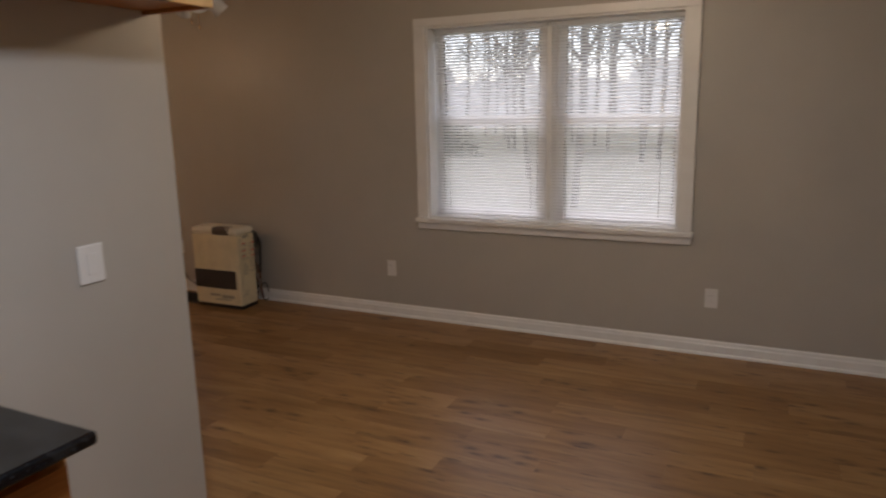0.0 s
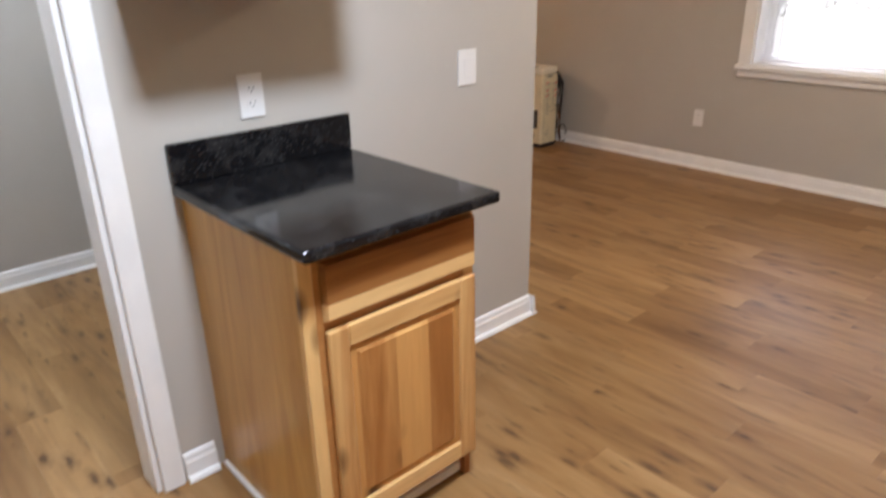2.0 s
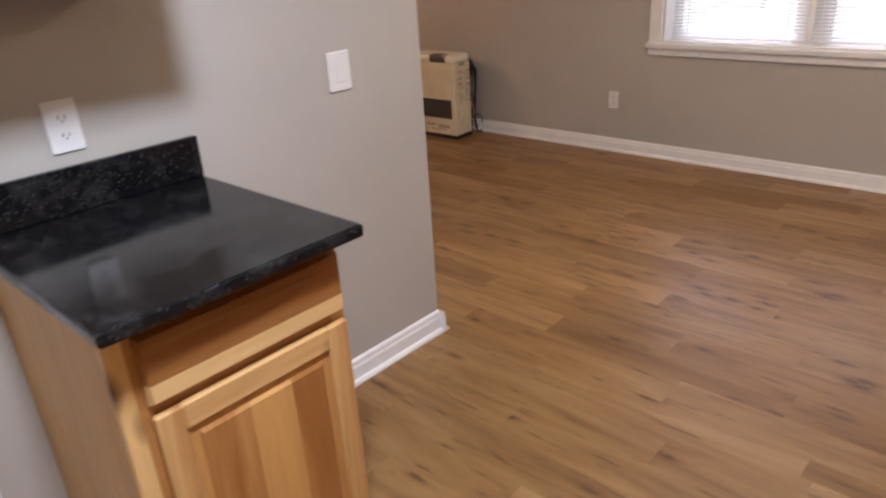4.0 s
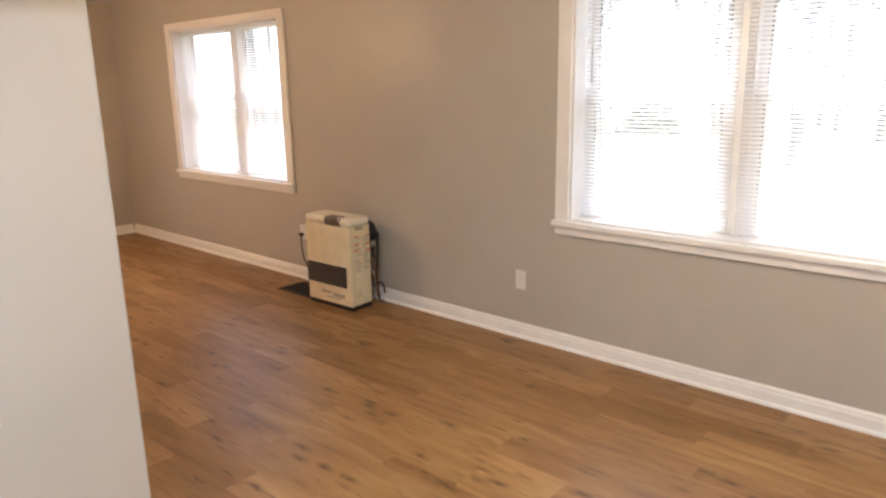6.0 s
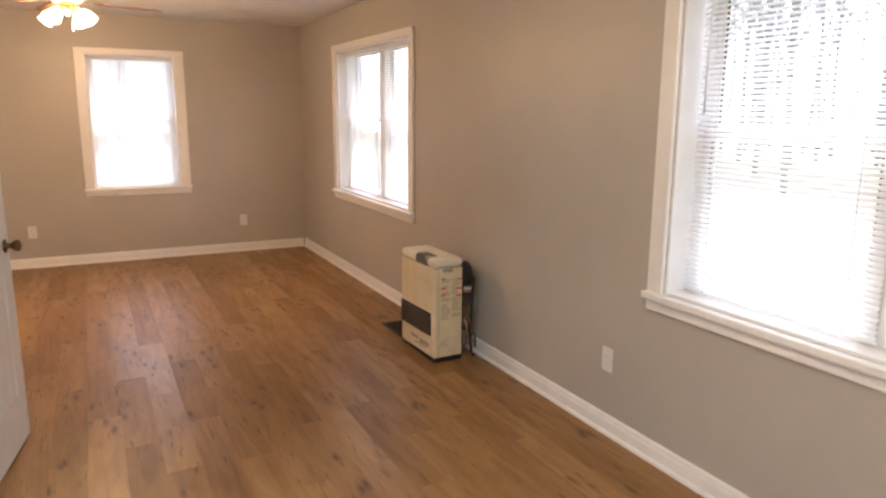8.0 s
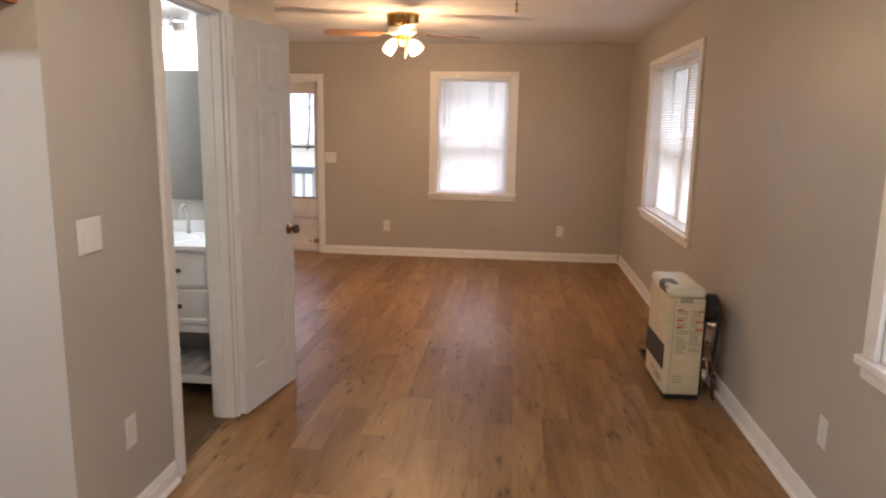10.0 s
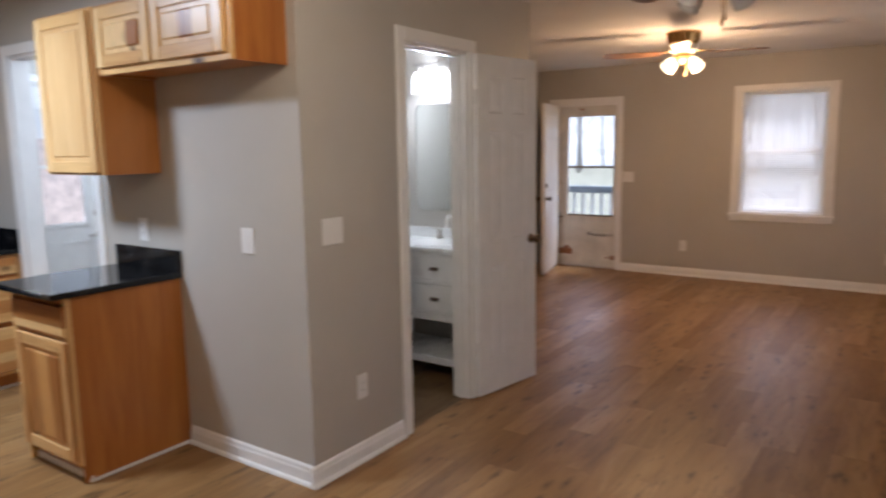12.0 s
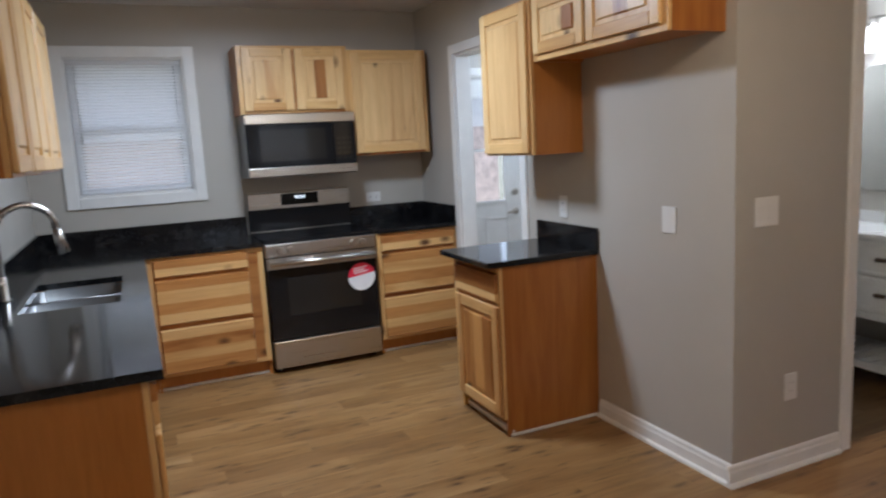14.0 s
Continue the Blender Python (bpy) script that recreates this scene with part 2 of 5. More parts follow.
WOOD_HEART_X = wood("hickory_streaked_heartwood", "x", (0.47, 0.215, 0.060), (0.20, 0.065, 0.016), 0.16, 0.1)
SINKSTEEL = steel("satin_sink_steel", "y", 0.42, (0.26, 0.26, 0.26))
WOOD_BOX = wood("hickory_veneer", "z", (0.48, 0.190, 0.040), (0.335, 0.112, 0.020), 0.10, 0.3, knots=0.0)
# the same veneer, lightened for the side that catches the kitchen light
WOOD_BOX_LIT = wood("hickory_veneer_lit_side", "z", (0.68, 0.41, 0.12), (0.47, 0.24, 0.055), 0.14, 0.2, knots=0.0)
GRANITE = granite("black_granite")
STEEL = steel("brushed_stainless")
NICKEL = steel("brushed_nickel", "z", 0.28, (0.55, 0.52, 0.48))
BLACKGLASS = plain("black_glass", (0.009, 0.009, 0.010), 0.06, wear=0.0)
BLACKGLASS.node_tree.nodes["Principled BSDF"].inputs["Specular IOR Level"].default_value = 0.3
OVENWIN = plain("smoked_oven_glass", (0.016, 0.015, 0.014), 0.06, wear=0.0)
BLACKPL = plain("black_plastic", (0.018, 0.018, 0.019), 0.4)
DARKIRON = plain("black_painted_metal", (0.012, 0.012, 0.012), 0.5)
BRASS = plain("antique_brass", (0.62, 0.40, 0.16), 0.25, 1.0)
BRONZE = plain("dark_bronze", (0.16, 0.11, 0.075), 0.32, 1.0)
GLASS = clear_glass("window_glass")
MIRROR = plain("mirror_silver", (0.85, 0.88, 0.87), 0.02, 1.0, wear=0.0)
BLIND = blind_plastic("white_blind_plastic")
SHADE_ON = glowing("lit_frosted_glass", (1.0, 0.72, 0.40), 0.55)
SHADE_OFF = plain("frosted_glass_unlit", (0.72, 0.72, 0.72), 0.2, wear=0.02)
BATH_ON = glowing("lit_vanity_glass", (1.0, 0.98, 0.95), 0.6)
KITCHEN_ON = glowing("lit_ceiling_dome", KITCHEN, 1.6)
CREAM = plain("aged_cream_enamel", (0.74, 0.655, 0.455), 0.35, wear=0.12)
CREAM_TOP = plain("pale_cream_plastic", (0.80, 0.76, 0.64), 0.3, wear=0.06)
GRILLE = plain("dark_brown_grille", (0.075, 0.056, 0.044), 0.45)
HOUSING = plain("brown_painted_steel", (0.13, 0.085, 0.055), 0.55, wear=0.3, scale=20)
PRINT = plain("faded_grey_print", (0.36, 0.33, 0.26), 0.5)
RED = plain("red_print", (0.62, 0.03, 0.03), 0.5)
TAGRED = plain("bright_red_label", (0.65, 0.02, 0.05), 0.35)
TAGWHITE = plain("white_label", (0.8, 0.8, 0.8), 0.35)
COPPER = plain("copper_pipe", (0.26, 0.12, 0.065), 0.5, 1.0)
PORCELAIN = plain("white_cultured_marble", (0.82, 0.82, 0.80), 0.15, wear=0.02)
STORM = plain("weathered_white_door_paint", (0.66, 0.63, 0.57), 0.5, wear=0.2, scale=5.0)
RUST = plain("bare_rusty_metal", (0.30, 0.13, 0.06), 0.8, wear=0.4, scale=30.0)
RAILP = plain("blue_grey_rail_paint", (0.13, 0.16, 0.19), 0.5)
BALUSTER = plain("pale_grey_baluster_paint", (0.42, 0.43, 0.44), 0.5)
DECK = plain("weathered_grey_deck", (0.36, 0.35, 0.33), 0.8, wear=0.25)
BARK = plain("grey_bark", (0.29, 0.275, 0.26), 0.9, wear=0.4, scale=14.0)
GROUND = plain("leaf_litter_and_grass", (0.19, 0.19, 0.14), 0.95, wear=0.45, scale=1.5)
BRICK = plain("weathered_pale_brick", (0.55, 0.46, 0.41), 0.85, wear=0.35, scale=7.0)
SIDING = plain("white_siding", (0.72, 0.72, 0.70), 0.6)
ROOFM = plain("grey_shingle", (0.12, 0.12, 0.12), 0.9, wear=0.3)
LEAF = plain("dark_evergreen", (0.035, 0.07, 0.03), 0.8, wear=0.4, scale=8)
LED = glowing("white_clock_digits", (0.85, 0.95, 1.0), 0.3)

# ---- building helpers ----


def box(bm, x0, x1, y0, y1, z0, z1, bevel=0.0, segments=1):
    made = bmesh.ops.create_cube(bm, size=1.0)["verts"]
    for v in made:
        v.co = Vector((x0 if v.co.x < 0 else x1, y0 if v.co.y < 0 else y1, z0 if v.co.z < 0 else z1))
    if bevel:
        edges = list({e for v in made for e in v.link_edges})
        bmesh.ops.bevel(bm, geom=edges, offset=bevel, segments=segments, affect="EDGES", profile=0.5)
    return bm


def boxes(*rows, bevel=0.0):
    bm = bmesh.new()
    for r in rows:
        box(bm, *r, bevel=bevel)
    return bm


def tube(bm, points, radius, sides=10, taper=None):
    """A round bar through the points, with closed ends."""
    rings, pts = [], [Vector(p) for p in points]
    for i, p in enumerate(pts):
        way = (pts[min(i + 1, len(pts) - 1)] - pts[max(i - 1, 0)]).normalized()
        side = way.orthogonal().normalized() if not rings else (side - way * side.dot(way)).normalized()
        up = way.cross(side)
        r = radius if taper is None else radius + (taper - radius) * i / (len(pts) - 1)
        rings.append([bm.verts.new(p + (side * math.cos(a) + up * math.sin(a)) * r) for a in (2 * math.pi * k / sides for k in range(sides))])
    for a, b in zip(rings, rings[1:]):
        for k in range(sides):
            f = bm.faces.new((a[k], a[(k + 1) % sides], b[(k + 1) % sides], b[k]))
            f.smooth = True
    bm.faces.new(rings[0][::-1])
    bm.faces.new(rings[-1])
    return bm


def lathe(bm, profile, at=(0, 0, 0), turn=None, sides=20):
    """A turned solid from rows of (radius, height)."""
    m = Matrix.Translation(at) @ (turn or Matrix())
    rings = [[bm.verts.new(m @ Vector((r * math.cos(a), r * math.sin(a), h))) for a in (2 * math.pi * k / sides for k in range(sides))] for r, h in profile]
    for a, b in zip(rings, rings[1:]):
        for k in range(sides):
            f = bm.faces.new((a[k], a[(k + 1) % sides], b[(k + 1) % sides], b[k]))
            f.smooth = True
    bm.faces.new(rings[0][::-1])
    bm.faces.new(rings[-1])
    return bm


def extrude_profile(bm, profile, length, m):
    """A moulding: a closed outline of (y, z), run along x for a length, then placed by m."""
    ends = [[bm.verts.new(m @ Vector((x, y, z))) for y, z in profile] for x in (0, length)]
    n = len(profile)
    for k in range(n):
        bm.faces.new((ends[0][k], ends[1][k], ends[1][(k + 1) % n], ends[0][(k + 1) % n]))
    bm.faces.new(ends[0][::-1])
    bm.faces.new(ends[1])
    return bm


def mesh_of(name, bm, material):
    bmesh.ops.recalc_face_normals(bm, faces=bm.faces)
    me = bpy.data.meshes.new(name)
    bm.to_mesh(me)
    bm.free()
    me.materials.append(material)
    return me


def part(name, bm, material, parent, label=""):
    ob = new(name, bm if isinstance(bm, bpy.types.Mesh) else mesh_of(name, bm, material))
    ob.parent = parent
    return tagged(ob, label)


def thing(name, m, label, category, group="", kind=""):
    ob = new(name)
    ob.empty_display_size = 0.1
    ob.matrix_world = m
    return tagged(ob, label, category, group, kind)


def solid(name, bm, material, label, category, kind="structure", m=None):
    ob = new(name, mesh_of(name, bm, material))
    if m:
        ob.matrix_world = m
    return tagged(ob, label, category, kind=kind)


# ---- walls, floor, ceiling ----
TOP = 2.60
N, W, E, S = 2.67, -5.985, 2.80, -3.24


def wall(name, along, a0, a1, b0, b1, openings, label="greige painted plaster wall"):
    """A wall along x or y from a0 to a1, b0 to b1 thick, pierced by openings (a0, a1, z0, z1)."""
    cuts = sorted({a0, a1, *(v for o in openings for v in o[:2])})
    bm = bmesh.new()
    for u0, u1 in zip(cuts, cuts[1:]):
        holes = [o for o in openings if o[0] <= u0 and u1 <= o[1]]
        spans, z = [], 0.0
        for o in sorted(holes, key=lambda o: o[2]):
            spans.append((z, o[2]))
            z = o[3]
        spans.append((z, TOP))
        for z0, z1 in spans:
            if z1 - z0 > 1e-4:
                box(bm, *((u0, u1, b0, b1) if along == "x" else (b0, b1, u0, u1)), z0, z1)
    bmesh.ops.remove_doubles(bm, verts=bm.verts, dist=1e-5)
    return solid(name, bm, WALL, label, "wall")


WIN1 = (-0.457, 1.442, 0.695, 2.163)
WIN2 = (-4.820, -2.945, 0.702, 2.143)
WIN3 = (0.447, 1.447, 0.675, 2.124)
KWIN = (1.688, 2.588, 1.185, 2.260)


def hole(o, side=0.088, low=0.082, top=0.055):
    return (o[0] + side, o[1] - side, o[2] + low, o[3] - top)


THICK = 0.23
wall("wall_north", "x", W - THICK, E + 0.16, N, N + THICK, [hole(WIN1), hole(WIN2)])
wall("wall_west", "y", -2.06, N, W - THICK, W, [hole(WIN3), (-1.69, -0.855, 0.0, 2.02)])
wall("wall_east", "y", S - 0.16, N, E, E + 0.16, [])
wall("wall_south", "x", -2.08, E, S - 0.16, S, [hole(KWIN, 0.075, 0.075, 0.075), (-1.0, -0.11, 0.0, 2.04)])
wall("wall_partition", "y", S, -0.11, -0.11, 0.0, [(-2.53, -1.64, 0.0, 2.115)])
wall("wall_bath_north", "x", -2.08, 0.0, -0.11, 0.0, [(-1.322, -0.722, 0.0, 2.055)])
wall("wall_bath_west", "y", S, -0.11, -2.08, -1.96, [])
wall("wall_bath_south", "x", -1.96, -0.11, -1.16, -1.06, [])
wall("wall_living_south", "x", W - THICK, -2.08, -2.06, -1.9, [])

solid("ceiling", boxes((W, E, 0.0, N, 2.44, 2.58), (W, -2.08, -1.9, 0.0, 2.44, 2.58), (-1.96, -0.11, -1.06, -0.11, 2.44, 2.58), (-1.96, -0.11, S, -1.16, 2.44, 2.58), (0.0, E, S, 0.0, 2.535, 2.58)), CEIL, "white painted smooth ceiling", "ceiling")
solid("floor_slab", boxes((W - THICK, E + 0.16, S - 0.16, N + THICK, -0.2, -0.008)), SUBFLOOR, "dark underlay below the floor planks", "floor")
solid("roof", boxes((W - 0.3, E + 0.3, S - 0.3, N + 0.26, 2.61, 2.75)), ROOFM, "flat grey roof over the rooms", "roof")

BASE = [(0, 0), (-0.014, 0), (-0.014, 0.062), (-0.010, 0.072), (-0.009, 0.084), (-0.004, 0.092), (0, 0.094)]
SHOE = [(-0.0142, 0), (-0.030, 0), (-0.029, 0.007), (-0.024, 0.014), (-0.0142, 0.017)]


def baseboard(x, y, rz, length):
    """Along local +x from a corner, with the room on local -y."""
    m = pose(x, y, 0.0005, 0, 0, rz)
    bm = extrude_profile(bmesh.new(), BASE, length, m)
    extrude_profile(bm, SHOE, length, m)
    solid("baseboard", bm, TRIM, "white painted baseboard with a shoe moulding", "baseboard")


baseboard(W, N, 0, E - W)
baseboard(W, -0.80, 90, N + 0.80 - 0.031)
baseboard(E, N - 0.031, -90, N - 0.031 + 0.04)
baseboard(0.030, 0, 180, 0.030 + 0.652)
baseboard(-1.388, 0, 180, 2.08 - 1.388)
baseboard(0, -0.900, 90, 0.899)
baseboard(0, -1.568, 90, 0.10)
baseboard(-2.08, 0, -90, 1.868)
baseboard(-2.11, -1.9, 180, 2.9)
baseboard(-1.96, S, 90, 2.079)
baseboard(-0.141, -1.16, 180, 1.78)


def frame_casing(bm, u0, u1, z0, z1, wide, thick, floor=False):
    """Flat casing round an opening in the local x-z plane, standing out to -y."""
    lo = z0 if floor else z0 - wide
    box(bm, u0 - wide, u0, -thick, 0, lo, z1 + wide, 0.003)
    box(bm, u1, u1 + wide, -thick, 0, lo, z1 + wide, 0.003)
    box(bm, u0, u1, -thick + 0.001, 0, z1, z1 + wide, 0.003)
    if not floor:
        box(bm, u0, u1, -thick + 0.001, 0, z0 - wide, z0, 0.003)
    return bm


def sash(parent, u0, u1, z0, z1, y, name):
    s = part(name, boxes((u0, u0 + 0.042, y, y + 0.03, z0, z1), (u1 - 0.042, u1, y, y + 0.03, z0, z1), (u0 + 0.042, u1 - 0.042, y + 0.001, y + 0.029, z0, z0 + 0.05), (u0 + 0.042, u1 - 0.042, y + 0.001, y + 0.029, z1 - 0.036, z1), bevel=0.003), VINYL, parent)
    # dark strips drawn in for the shadow gap along the window track
    part("track_shadow", boxes((u0 + 0.042, u0 + 0.050, y + 0.004, y + 0.012, z0 + 0.05, z1 - 0.036), (u1 - 0.050, u1 - 0.042, y + 0.004, y + 0.012, z0 + 0.05, z1 - 0.036)), SLOT, s, "dark strip for the shadow gap of the window track")
    g = part("pane", boxes((u0 + 0.04, u1 - 0.04, y + 0.013, y + 0.017, z0 + 0.048, z1 - 0.034)), GLASS, s)
    g.visible_shadow = False


def window(name, o, m, units, label, stool=True, meet=None):
    """A double-hung window; local x runs along the wall, -y is the room."""
    u0, u1, z0, z1 = o
    win = thing(name, m, label, "window", kind="structure")
    a0, a1, b0, b1 = hole(o) if stool else hole(o, 0.075, 0.075, 0.075)
    if stool:
        part("casing", boxes((u0, a0, -0.02, 0, b0, b1), (a1, u1, -0.02, 0, b0, b1), (u0, u1, -0.022, 0, b1, z1), bevel=0.004), TRIM, win)
        part("window_sill", box(bmesh.new(), u0 - 0.012, u1 + 0.012, -0.042, 0.0, b0 - 0.034, b0, 0.006, 2), TRIM, win)
        part("apron", boxes((u0, u1, -0.020, 0, z0, b0 - 0.035), bevel=0.004), TRIM, win)
    else:
        part("casing", frame_casing(bmesh.new(), a0, a1, b0, b1, 0.075, 0.02), TRIM, win)
    deep = 0.07 if stool else 0.0
    out = 0.158 + deep
    part("jamb", boxes((a0, a0 + 0.012, 0.001, out, b0, b1), (a1 - 0.012, a1, 0.001, out, b0, b1), (a0 + 0.012, a1 - 0.012, 0.002, out, b1 - 0.012, b1), (a0 + 0.012, a1 - 0.012, 0.002, out, b0, b0 + 0.012)), TRIM, win)
    c0, c1, d0, d1 = a0 + 0.012, a1 - 0.012, b0 + 0.012, b1 - 0.012
    meet = meet or (d0 + d1) / 2
    spans = [(c0, c1)]
    if units == 2:
        mid, half = (c0 + c1) / 2, 0.05
        part("mullion", boxes((mid - half, mid + half, 0.052 + deep, 0.15 + deep, d0, d1), bevel=0.004), TRIM, win)
        spans = [(c0, mid - half), (mid + half, c1)]
    for s0, s1 in spans:
        sash(win, s0, s1, meet - 0.018, d1, 0.108 + deep, "upper_sash")
        sash(win, s0, s1, d0, meet + 0.018, 0.074 + deep, "lower_sash")
    return win


def blind(m, u0, u1, z0, z1, label, tilt=28.0):
    """A mini blind hung in the opening: local x along the wall, slats centred at y = 0.028."""
    b = thing("window_blind", m, label, "blind", "mini blinds in the windows")
    part("headrail", boxes((u0, u1, 0.012, 0.044, z1 - 0.028, z1), bevel=0.003), BLIND, b)
    part("bottom_rail", boxes((u0, u1, 0.018, 0.038, z0, z0 + 0.012), bevel=0.003), BLIND, b)
    w = u1 - u0
    bm = bmesh.new()
    rows = [[bm.verts.new((x, yy * math.cos(radians(tilt)), yy * math.sin(radians(tilt)) + 0.0022 * (1 - (yy / 0.0125) ** 2))) for yy in (-0.0125, -0.0045, 0.0045, 0.0125)] for x in (0.004, w - 0.004)]
    for k in range(3):
        bm.faces.new((rows[0][k], rows[1][k], rows[1][k + 1], rows[0][k + 1]))
    me = mesh_of("slat", bm, BLIND)
    count = int((z1 - z0 - 0.045) / 0.0205)
    for i in range(count):
        s = part("slat", me, BLIND, b)
        s.location = (u0, 0.028, z0 + 0.02 + i * (z1 - z0 - 0.052) / (count - 1))
    for u in (u0 + 0.11, u1 - 0.11):
        part("ladder_cord", boxes((u - 0.0012, u + 0.0012, 0.013, 0.0145, z0 + 0.01, z1 - 0.02), (u - 0.0012, u + 0.0012, 0.0415, 0.043, z0 + 0.01, z1 - 0.02)), PLATE, b)
    part("tilt_wand", tube(bmesh.new(), [(u0 + 0.05, 0.008, z1 - 0.03), (u0 + 0.05, 0.006, z1 - 0.55)], 0.004, 6), PLATE, b)


AT_N, AT_W, AT_S = pose(0, N, 0), pose(W, 0, 0, 0, 0, 90), pose(0, S, 0, 0, 0, 180)
IN_N, IN_W = AT_N @ pose(0, 0.07, 0), AT_W @ pose(0, 0.07, 0)
window("window_1", WIN1, AT_N, 2, "white double double-hung window with a deep sill", meet=1.46)
window("window_2", WIN2, AT_N, 2, "white double double-hung window with a deep sill", meet=1.46)
window("window_3", WIN3, AT_W, 1, "white single double-hung window with a sill", meet=1.41)
KW = (-KWIN[1], -KWIN[0], KWIN[2], KWIN[3])
window("window_4", KW, AT_S, 1, "white double-hung window framed over the counter", stool=False, meet=1.70)
for o, m in ((WIN1, IN_N), (WIN2, IN_N)):
    a0, a1, b0, b1 = hole(o)
    mid = (a0 + a1) / 2
    blind(m, a0 + 0.02, mid - 0.012, b0 + 0.016, b1 - 0.016, "white mini blind, lowered with its slats half open", 33)
    blind(m, mid + 0.012, a1 - 0.02, b0 + 0.016, b1 - 0.016, "white mini blind, lowered with its slats half open", 33)
a0, a1, b0, b1 = hole(WIN3)
blind(IN_W, a0 + 0.02, a1 - 0.02, b0 + 0.016, b1 - 0.016, "white mini blind, lowered with its slats half open", 43)
a0, a1, b0, b1 = hole(KW, 0.075, 0.075, 0.075)
blind(AT_S, a0 + 0.018, a1 - 0.018, b0 + 0.016, b1 - 0.016, "white mini blind lowered over the kitchen window", 40)

# ---- doors ----


def door_casing(name, m, u0, u1, top, wide, depth, label, stop=True):
    """Casing on the room side and a lined jamb; local x along the wall, -y the room."""
    d = thing(name, m, label, "door frame", kind="structure")
    part("casing", frame_casing(bmesh.new(), u0, u1, 0.0005, top, wide, 0.018, True), TRIM, d)
    part("jamb", boxes((u0 - 0.001, u0 + 0.016, 0.001, depth - 0.001, 0.0005, top), (u1 - 0.016, u1 + 0.001, 0.001, depth - 0.001, 0.0005, top), (u0 + 0.016, u1 - 0.016, 0.002, depth - 0.002, top - 0.016, top + 0.001)), TRIM, d)
    if stop:
        part("door_stop", boxes((u0 + 0.016, u0 + 0.027, 0.045, 0.075, 0.001, top - 0.016), (u1 - 0.027, u1 - 0.016, 0.045, 0.075, 0.001, top - 0.016), (u0 + 0.027, u1 - 0.027, 0.046, 0.074, top - 0.027, top - 0.016)), TRIM, d)
    part("back_casing", frame_casing(bmesh.new(), -u1, -u0, 0.0005, top, wide, 0.018, True), TRIM, d).matrix_local = pose(0, depth, 0, 0, 0, 180)
    return d


def raised_panel(bm, u0, u1, z0, z1, y, way):
    """A moulded panel: a sunk bevelled groove round a raised field, on a door face at y that looks to way (-1 or 1)."""
    rings = []
    for inset, out in ((0.0, 0.0), (0.010, -0.006), (0.020, -0.006), (0.045, -0.0005)):
        yy = y + way * out
        rings.append([bm.verts.new(p) for p in ((u0 + inset, yy, z0 + inset), (u1 - inset, yy, z0 + inset), (u1 - inset, yy, z1 - inset), (u0 + inset, yy, z1 - inset))])
    for a, b in zip(rings, rings[1:]):
        for k in range(4):
            bm.faces.new((a[k], a[(k + 1) % 4], b[(k + 1) % 4], b[k]))
    bm.faces.new(rings[-1])


def six_panel(bm, w, h, t):
    """A six-panel leaf from x = 0 to w, y = 0 to t: rails and stiles with the panels let into both faces."""
    s, mid = 0.105, 0.085
    c0, c1 = w / 2 - mid / 2, w / 2 + mid / 2
    zs = [(0.22, 0.80), (0.94, 1.60), (1.70, h - 0.115)]
    xs = [(s, c0), (c1, w - s)]
    box(bm, 0, s, 0, t, 0, h), box(bm, w - s, w, 0, t, 0, h)
    for z0, z1 in zs:
        box(bm, c0, c1, 0, t, z0, z1)
    last = 0.0
    for z0, z1 in zs + [(h, h)]:
        box(bm, s, w - s, 0, t, last, z0) if z0 > last else None
        last = z1
    for x0, x1 in xs:
        for z0, z1 in zs:
            raised_panel(bm, x0, x1, z0, z1, 0, -1)
            raised_panel(bm, x0, x1, z0, z1, t, 1)
    return bm


def knob(parent, x, y, z, way, metal, label):
    """A round knob with its rose on a face that looks to local y = way."""
    turn = pose(0, 0, 0, -90 * way)
    part("knob", lathe(bmesh.new(), [(0.030, 0), (0.031, 0.006), (0.013, 0.010), (0.012, 0.030), (0.022, 0.036), (0.027, 0.048), (0.025, 0.060), (0.012, 0.066)], (x, y, z), turn), metal, parent, label)


door_casing("door_frame_1", pose(0, 0, 0, 0, 0, 180), 0.722, 1.322, 2.055, 0.065, 0.11, "white painted casing of the bathroom doorway")
leaf = thing("bathroom_door", pose(-1.338, 0.053, 0.012, 0, 0, 170.5), "white six-panel bathroom door swung fully open", "door")
part("leaf", six_panel(bmesh.new(), 0.565, 2.035, 0.034), DOORW, leaf)
for side, y in ((-1, 0.0), (1, 0.035)):
    knob(leaf, 0.507, y, 0.925, side, BRONZE, "dark bronze knob")
for z in (0.255, 0.985, 1.745):
    hinge = boxes((-0.030, -0.006, -0.004, 0.001, z, z + 0.09), (0.004, 0.030, -0.003, 0.0, z, z + 0.09))
    tube(hinge, [(-0.001, -0.003, z - 0.004), (-0.001, -0.003, z + 0.094)], 0.0065, 10)
    part("hinge", hinge, DOORW, leaf, "white painted butt hinge")
part("latch", boxes((0.565, 0.5675, 0.006, 0.029, 0.90, 0.955)), BRONZE, leaf)
stop = thing("door_stop_spring", pose(-1.93, 0.016, 0.055), "white spring door stop on the baseboard", "door stop")
part("spring", tube(bmesh.new(), [(0, 0, 0), (0, 0.05, 0)], 0.006, 8), PLATE, stop)
part("tip", tube(bmesh.new(), [(0, 0.05, 0), (0, 0.062, 0)], 0.009, 8), PLATE, stop)

door_casing("door_frame_2", pose(0, 0, 0, 0, 0, 90), -2.53, -1.64, 2.115, 0.065, 0.11, "white painted casing of the back room doorway", False)

